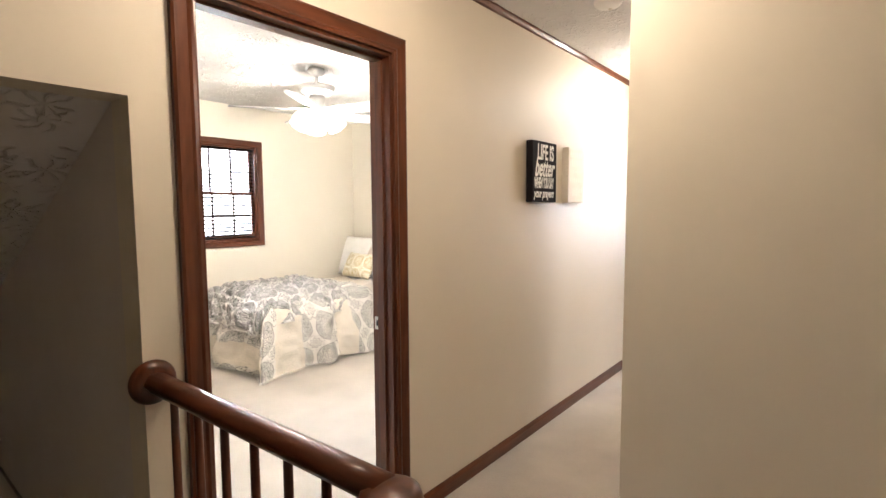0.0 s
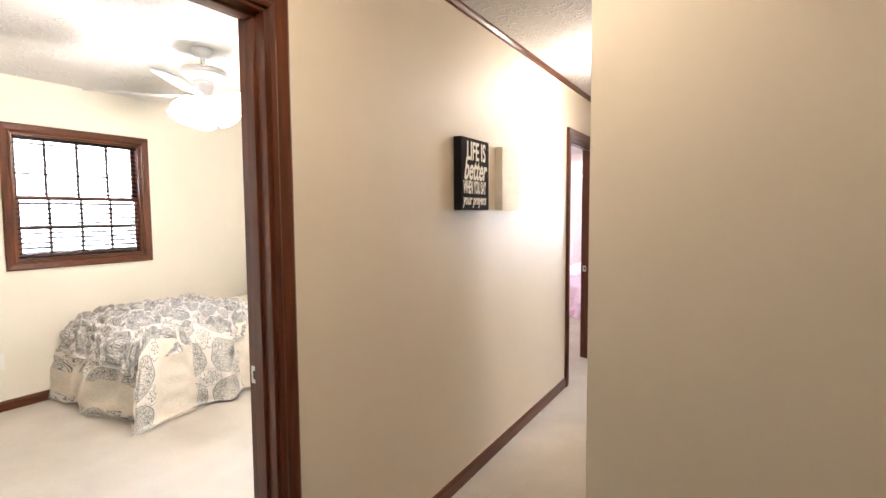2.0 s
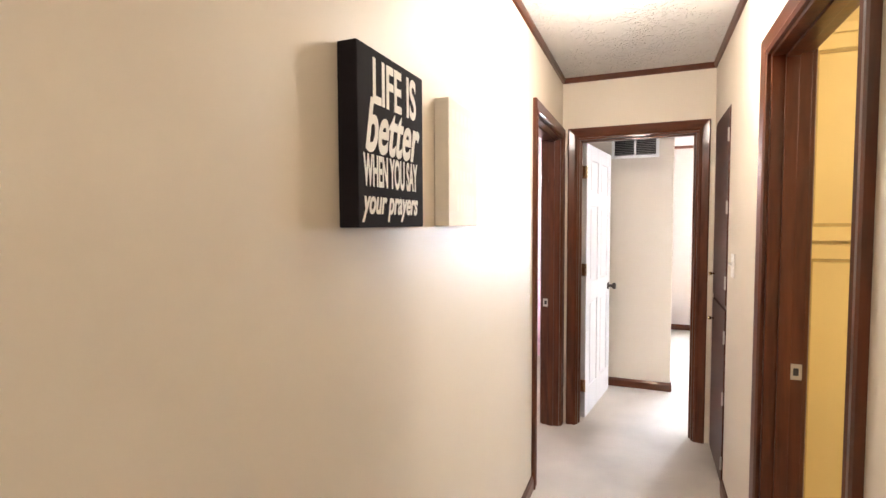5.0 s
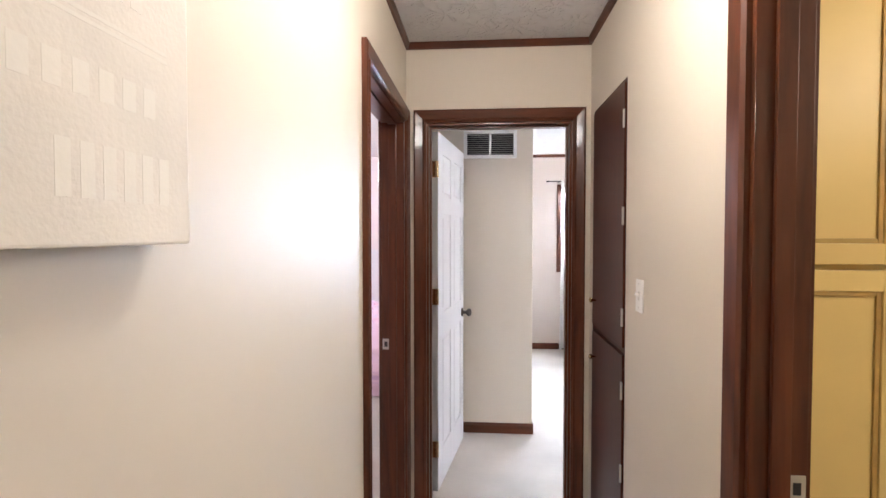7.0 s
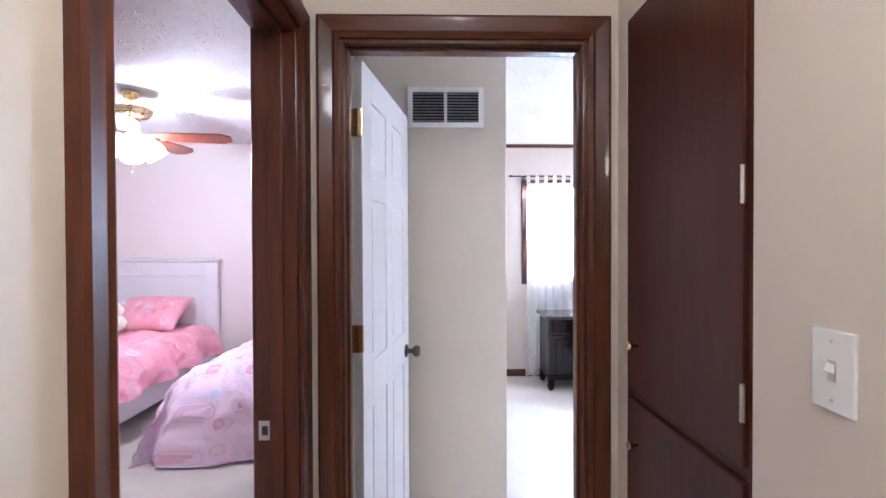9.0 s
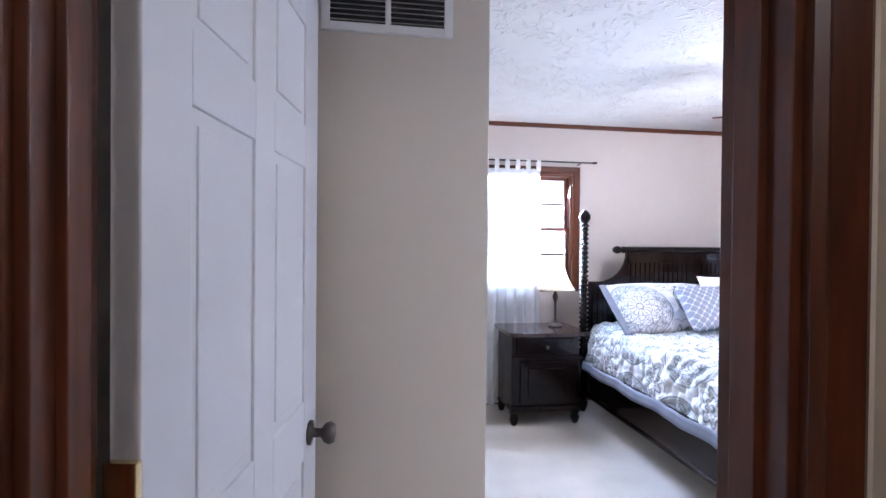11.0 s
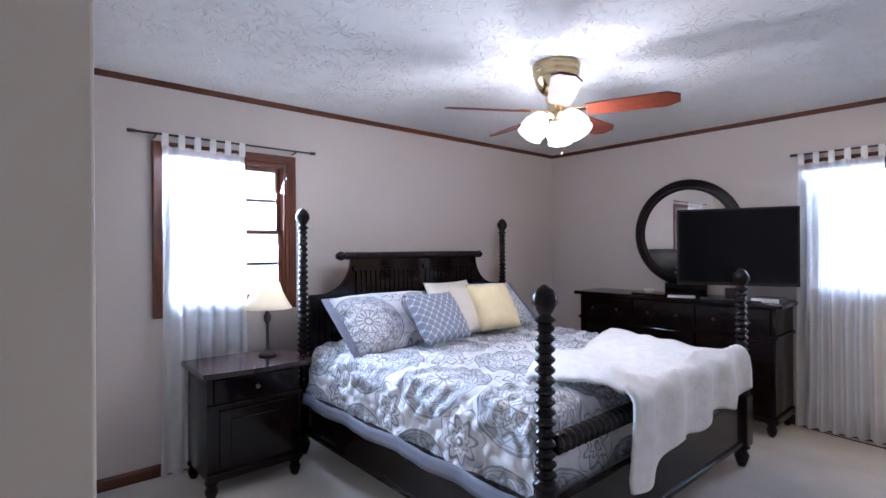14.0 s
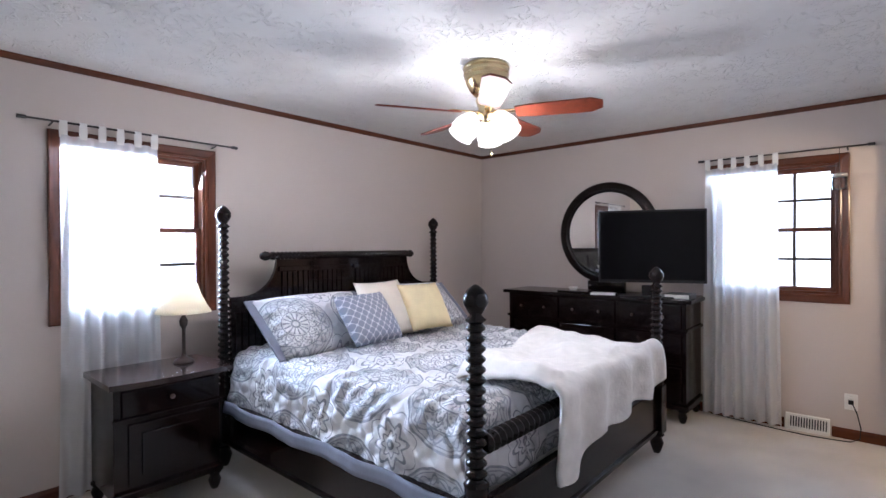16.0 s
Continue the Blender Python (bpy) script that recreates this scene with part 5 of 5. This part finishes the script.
# ---------------- ceiling fans ----------------
def fan(x, y, drop, blade, body, turn, r, chains, label, shades=3, tall=1.0):
    e = thing("ceiling_fan", x, y, 2.44, label, "ceiling fan")
    F = pose(x, y, 2.44, 180, 0, 0)
    if drop:
        part("canopy", L([(0.0, 0), (0.06, 0), (0.064, 0.02), (0.04, 0.05), (0.015, 0.06), (0, 0.06)], F, 28), body, e, smooth=True)
        part("downrod", L([(0.012, 0.05), (0.012, drop + 0.05)], F, 12), body, e)
    F = pose(x, y, 2.44 - drop, 180, 0, 0)
    prof = [(0.0, 0), (0.128, 0), (0.134, 0.012), (0.134, 0.022), (0.127, 0.028), (0.131, 0.036), (0.131, 0.055), (0.124, 0.062), (0.127, 0.070), (0.118, 0.100), (0.098, 0.140), (0.075, 0.165), (0.0, 0.17)]
    part("motor", L([(q, h * tall) for q, h in prof], F, 40), body, e, smooth=True)
    F = pose(x, y, 2.44 - drop + 0.17 * (1 - tall), 180, 0, 0)
    drop -= 0.17 * (1 - tall)
    part("light_hub", L([(0.055, 0.168), (0.062, 0.20), (0.045, 0.245), (0.058, 0.275), (0.052, 0.300), (0.02, 0.325), (0.0, 0.33)], F, 28), body, e, smooth=True)
    zb = 2.44 - drop - 0.275
    for k in range(5):
        m = pose(x, y, zb, 0, 0, turn + 72 * k) @ pose(0, 0, 0, -14, 0, 0)
        bm = bmesh.new()
        out = [(0.17, -0.055), (0.26, -0.065), (r - 0.06, -0.072), (r, -0.035), (r, 0.035), (r - 0.06, 0.072), (0.26, 0.065), (0.17, 0.055)]
        fa = bm.faces.new([bm.verts.new(m @ Vector((px, py, -0.004))) for px, py in out])
        ex = bmesh.ops.extrude_face_region(bm, geom=[fa])
        up = m.to_3x3() @ Vector((0, 0, 0.008))
        bmesh.ops.translate(bm, verts=[v for v in ex["geom"] if isinstance(v, bmesh.types.BMVert)], vec=up)
        bmesh.ops.recalc_face_normals(bm, faces=bm.faces)
        bl = part("blade", bm, blade, e)
        part("blade_iron", box(bmesh.new(), 0.045, 0.22, -0.018, 0.018, 0.004, 0.012, 0.003, m), body, bl)
    for k in range(shades):
        m = pose(x, y, 2.44 - drop - 0.285, 0, 0, 28 + 360 / shades * k) @ pose(0.075, 0, 0, 0, 146, 0) @ Matrix.Scale(1.15, 4)
        sh = part("lamp_shade", L([(0.02, 0.0), (0.03, 0.008), (0.045, 0.03), (0.062, 0.07), (0.066, 0.10), (0.058, 0.118), (0.064, 0.132)], m, 22), MAT["shade_glass"], e, "frosted glass tulip shade, lit", True)
        sh.visible_shadow = False
    for dx, dy, ln in chains:
        c = part("pull_chain", tube([(x + dx, y + dy, 2.44 - drop - 0.26), (x + dx, y + dy, 2.44 - drop - ln)], 0.0018, 6), body, e)
        part("chain_bob", L([(0.0, 0), (0.007, 0.006), (0.006, 0.018), (0.0, 0.024)], pose(x + dx, y + dy, 2.44 - drop - ln - 0.02), 10), body, c, smooth=True)
    return e


fan(3.03, 7.545, 0.0, MAT["blade"], MAT["brass"], 5, 0.64, ((-0.03, -0.03, 0.42), (0.02, -0.02, 0.50)), "brass hugger ceiling fan with cherry blades, lamps lit")
fan(-1.64, 7.48, 0.12, MAT["blade"], MAT["brass"], 10, 0.64, ((-0.03, -0.03, 0.44), (0.02, -0.02, 0.52)), "brass ceiling fan with cherry blades, lamps lit", 4, 0.45)
fan(-1.67, 2.60, 0.13, MAT["white_paint"], MAT["white_paint"], 20, 0.62, ((-0.03, -0.03, 0.42),), "white ceiling fan with white blades, lamps lit", 3, 0.4)


# ---------------- small bedrooms ----------------
b1 = thing("twin_bed", -2.80, 3.32, 0, "low twin bed base and mattress", "bed")
part("base", B(-3.28, -2.34, 2.60, 4.36, 0.04, 0.28, 0.02), MAT["white_cloth"], b1)
part("mattress", B(-3.29, -2.33, 2.59, 4.37, 0.28, 0.53, 0.05), MAT["white_cloth"], b1)
c1 = thing("comforter", -2.80, 3.30, 0.55, "white comforter printed with grey medallions, spilling to the carpet", "comforter")
part("cover", draped(-2.80, 3.43, 0.50, 0.92, 0.59, (0.05, 0.70, 0.72, 0.0), 90, 110, 0.19, 0.045, 0.20, 0.055, 7, 0.34, 0.012), MAT["paisley"], c1, smooth=True)
c2 = thing("folded_blanket", -2.80, 2.8, 0.6, "grey ruffled coverlet folded across the bed foot", "blanket")
part("cloth", draped(-2.84, 2.95, 0.49, 0.46, 0.665, (0.05, 0.16, 0.22, 0.0), 90, 80, 0.19, 0.025, 0.20, 0.03, 17, 0.07, 0.022), MAT["ruffle"], c2, smooth=True)
pillow("pillow", lean(-3.02, 4.20, 0.84, 0, 70), 0.66, 0.48, 0.18, MAT["white_cloth"], "plump white pillow leaning on the wall", group="pillows on the twin bed")
pillow("pillow", lean(-2.60, 4.17, 0.82, 0, 66), 0.60, 0.46, 0.17, MAT["paisley"], "white pillow with grey medallions", group="pillows on the twin bed")
pillow("pillow", lean(-2.80, 3.98, 0.76, -4, 62), 0.50, 0.30, 0.13, MAT["gold_print"], "small cream pillow with gold lattice print", group="pillows on the twin bed")


def twin(x0, x1, y1, foot, cover, hangs, label, clabel, seed, hb_top=1.25, shift=0.0, flare=0.13):
    e = thing("twin_bed", (x0 + x1) / 2, y1, 0, label, "bed", "twin beds in the pink room")
    h = part("headboard", B(x0 - 0.03, x1 + 0.03, y1 - 0.05, y1, 0.05, hb_top - 0.02, 0.006), MAT["white_paint"], e)
    part("cap", B(x0 - 0.05, x1 + 0.05, y1 - 0.07, y1 + 0.005, hb_top - 0.02, hb_top, 0.005), MAT["white_paint"], h)
    for r in ((x0 - 0.03, x0 + 0.09, 0.05, hb_top - 0.03), (x1 - 0.09, x1 + 0.03, 0.05, hb_top - 0.03), (x0 + 0.09, x1 - 0.09, hb_top - 0.17, hb_top - 0.03)):
        part("frame_board", B(r[0], r[1], y1 - 0.064, y1 - 0.05, r[2], r[3], 0.004), MAT["white_paint"], h)
    foot += 2 * shift
    for x in (x0 + 1.5 * shift, x1):
        part("side_rail", B(x - 0.015, x + 0.015, foot, y1 - 0.05, 0.14, 0.34, 0.005), MAT["white_paint"], e)
    for x in (x0 + 1.5 * shift, x1):
        part("leg", B(x - 0.03, x + 0.03, foot, foot + 0.06, 0, 0.36, 0.005), MAT["white_paint"], e)
    part("mattress", B(x0 + 0.02 + 1.5 * shift, x1 - 0.02, foot + 0.02, y1 - 0.08, 0.30, 0.53, 0.05), MAT["white_cloth"], e)
    c = thing("comforter", (x0 + x1) / 2, (foot + y1) / 2, 0.55, clabel, "comforter")
    part("cover", draped((x0 + x1) / 2 + shift, (foot + y1) / 2 - 0.03, (x1 - x0) / 2 - shift / 2, (y1 - foot) / 2 - 0.05, 0.58, hangs, 80, 90, 0.17, 0.03, flare, 0.045, seed, 0.3, 0.014), cover, c, smooth=True)


twin(-2.95, -1.83, 9.26, 7.2, MAT["pink_print"], (0.05, 0.20, 0.3, 0.0), "white painted twin bed with panelled headboard", "hot pink printed comforter", 2)
twin(-1.40, -0.44, 9.26, 7.22, MAT["lilac_print"], (0.52, 0.3, 0.56, 0.0), "white painted twin bed with panelled headboard", "lilac and pink printed comforter spilling to the carpet", 5, shift=0.10, flare=0.24)
pillow("pillow", lean(-2.32, 8.92, 0.74, -4, 36), 0.66, 0.46, 0.18, MAT["pink_print"], "pink printed pillow leaning on the headboard")


def blob(m, r, seg=18):
    bm = bmesh.new()
    bmesh.ops.create_uvsphere(bm, u_segments=seg, v_segments=12, radius=r, matrix=m)
    return bm


doll = bmesh.new()
for x, y, z, r, s in ((-2.45, 8.62, 0.69, 0.075, 1.1), (-2.45, 8.60, 0.82, 0.068, 1.0), (-2.53, 8.58, 0.70, 0.035, 1.0), (-2.37, 8.58, 0.70, 0.035, 1.0), (-2.49, 8.53, 0.645, 0.036, 1.0), (-2.41, 8.53, 0.645, 0.036, 1.0), (-2.51, 8.61, 0.87, 0.024, 1.0), (-2.39, 8.61, 0.87, 0.024, 1.0)):
    bmesh.ops.create_uvsphere(doll, u_segments=14, v_segments=10, radius=r, matrix=pose(x, y, z) @ Matrix.Diagonal((1, 1, s, 1)))
solid("plush_toy", doll, MAT["ivory_cloth"], "small cream plush toy sitting on the pink bed", "toy", smooth=True)
pillow("cushion", lean(-2.66, 8.62, 0.70, 10, 30), 0.24, 0.20, 0.12, speckled("magenta_plush", (0.62, 0.08, 0.28), 0.95, 0.1, 20, 200, 0.5), "small magenta plush cushion on the pink bed", "cushion")


# ---------------- small details of the main bedroom ----------------
plate("wall_outlet", Matrix(((0, 0, -1, 5.33), (1, 0, 0, 6.0), (0, 1, 0, 0.27), (0, 0, 0, 1))), "white wall outlet with a plugged black cord", True)
cord = thing("power_cord", 5.30, 6.0, 0.2, "black power cord running along the carpet", "cord")
part("wire", tube([(5.318, 6.0, 0.27), (5.30, 5.99, 0.26), (5.29, 5.965, 0.20), (5.285, 5.945, 0.10), (5.27, 5.95, 0.03), (5.24, 6.0, 0.008), (5.22, 6.1, 0.007), (5.20, 6.25, 0.007), (5.21, 6.4, 0.007), (5.23, 6.55, 0.007), (5.26, 6.75, 0.007), (5.29, 6.9, 0.007)], 0.004), MAT["black_plastic"], cord, smooth=True)
part("plug", B(5.305, 5.323, 5.985, 6.015, 0.255, 0.285, 0.004), MAT["black_plastic"], cord)
cord2 = thing("cable", 5.31, 6.93, 0.5, "black cable hanging behind the dresser", "cord")
part("wire", tube([(5.30, 6.915, 0.98), (5.312, 6.90, 0.85), (5.312, 6.885, 0.70), (5.315, 6.91, 0.55), (5.312, 6.89, 0.40), (5.315, 6.905, 0.2), (5.31, 6.90, 0.007)], 0.004), MAT["black_plastic"], cord2, smooth=True)
reg = thing("floor_register", 5.32, 6.255, 0, "white metal baseboard heating register", "vent")
rb = swept([[(5.329 - v, y, h) for v, h in ((0, 0.004), (0.05, 0.004), (0.05, 0.02), (0.015, 0.115), (0, 0.12))] for y in (6.12, 6.39)])
part("housing", rb, MAT["white_plastic"], reg)
# dark bars laid on the housing as the shade between its louvres
for i in range(14):
    y = 6.14 + 0.0165 * i
    part("slat", box(bmesh.new(), -0.004, 0.004, -0.004, 0.004, -0.036, 0.036, 0.0, pose(5.296, y, 0.067, 0, 20, 0)), MAT["gap_shade"], reg)
jar = thing("hanging_jar", 5.25, 6.06, 1.86, "small glass jar hanging from the curtain rod", "jar")
part("glass", L([(0.0, 0), (0.04, 0.0), (0.045, 0.02), (0.045, 0.08), (0.04, 0.09)], pose(5.26, 6.06, 1.80), 20), MAT["glass"], jar, smooth=True)
part("lid", L([(0.0, 0.09), (0.046, 0.09), (0.046, 0.11), (0.0, 0.112)], pose(5.26, 6.06, 1.80), 20), MAT["nickel"], jar, smooth=True)
part("hanger", tube([(5.26, 6.06, 1.91), (5.26, 6.06, 2.10)], 0.002, 6), MAT["iron"], jar)
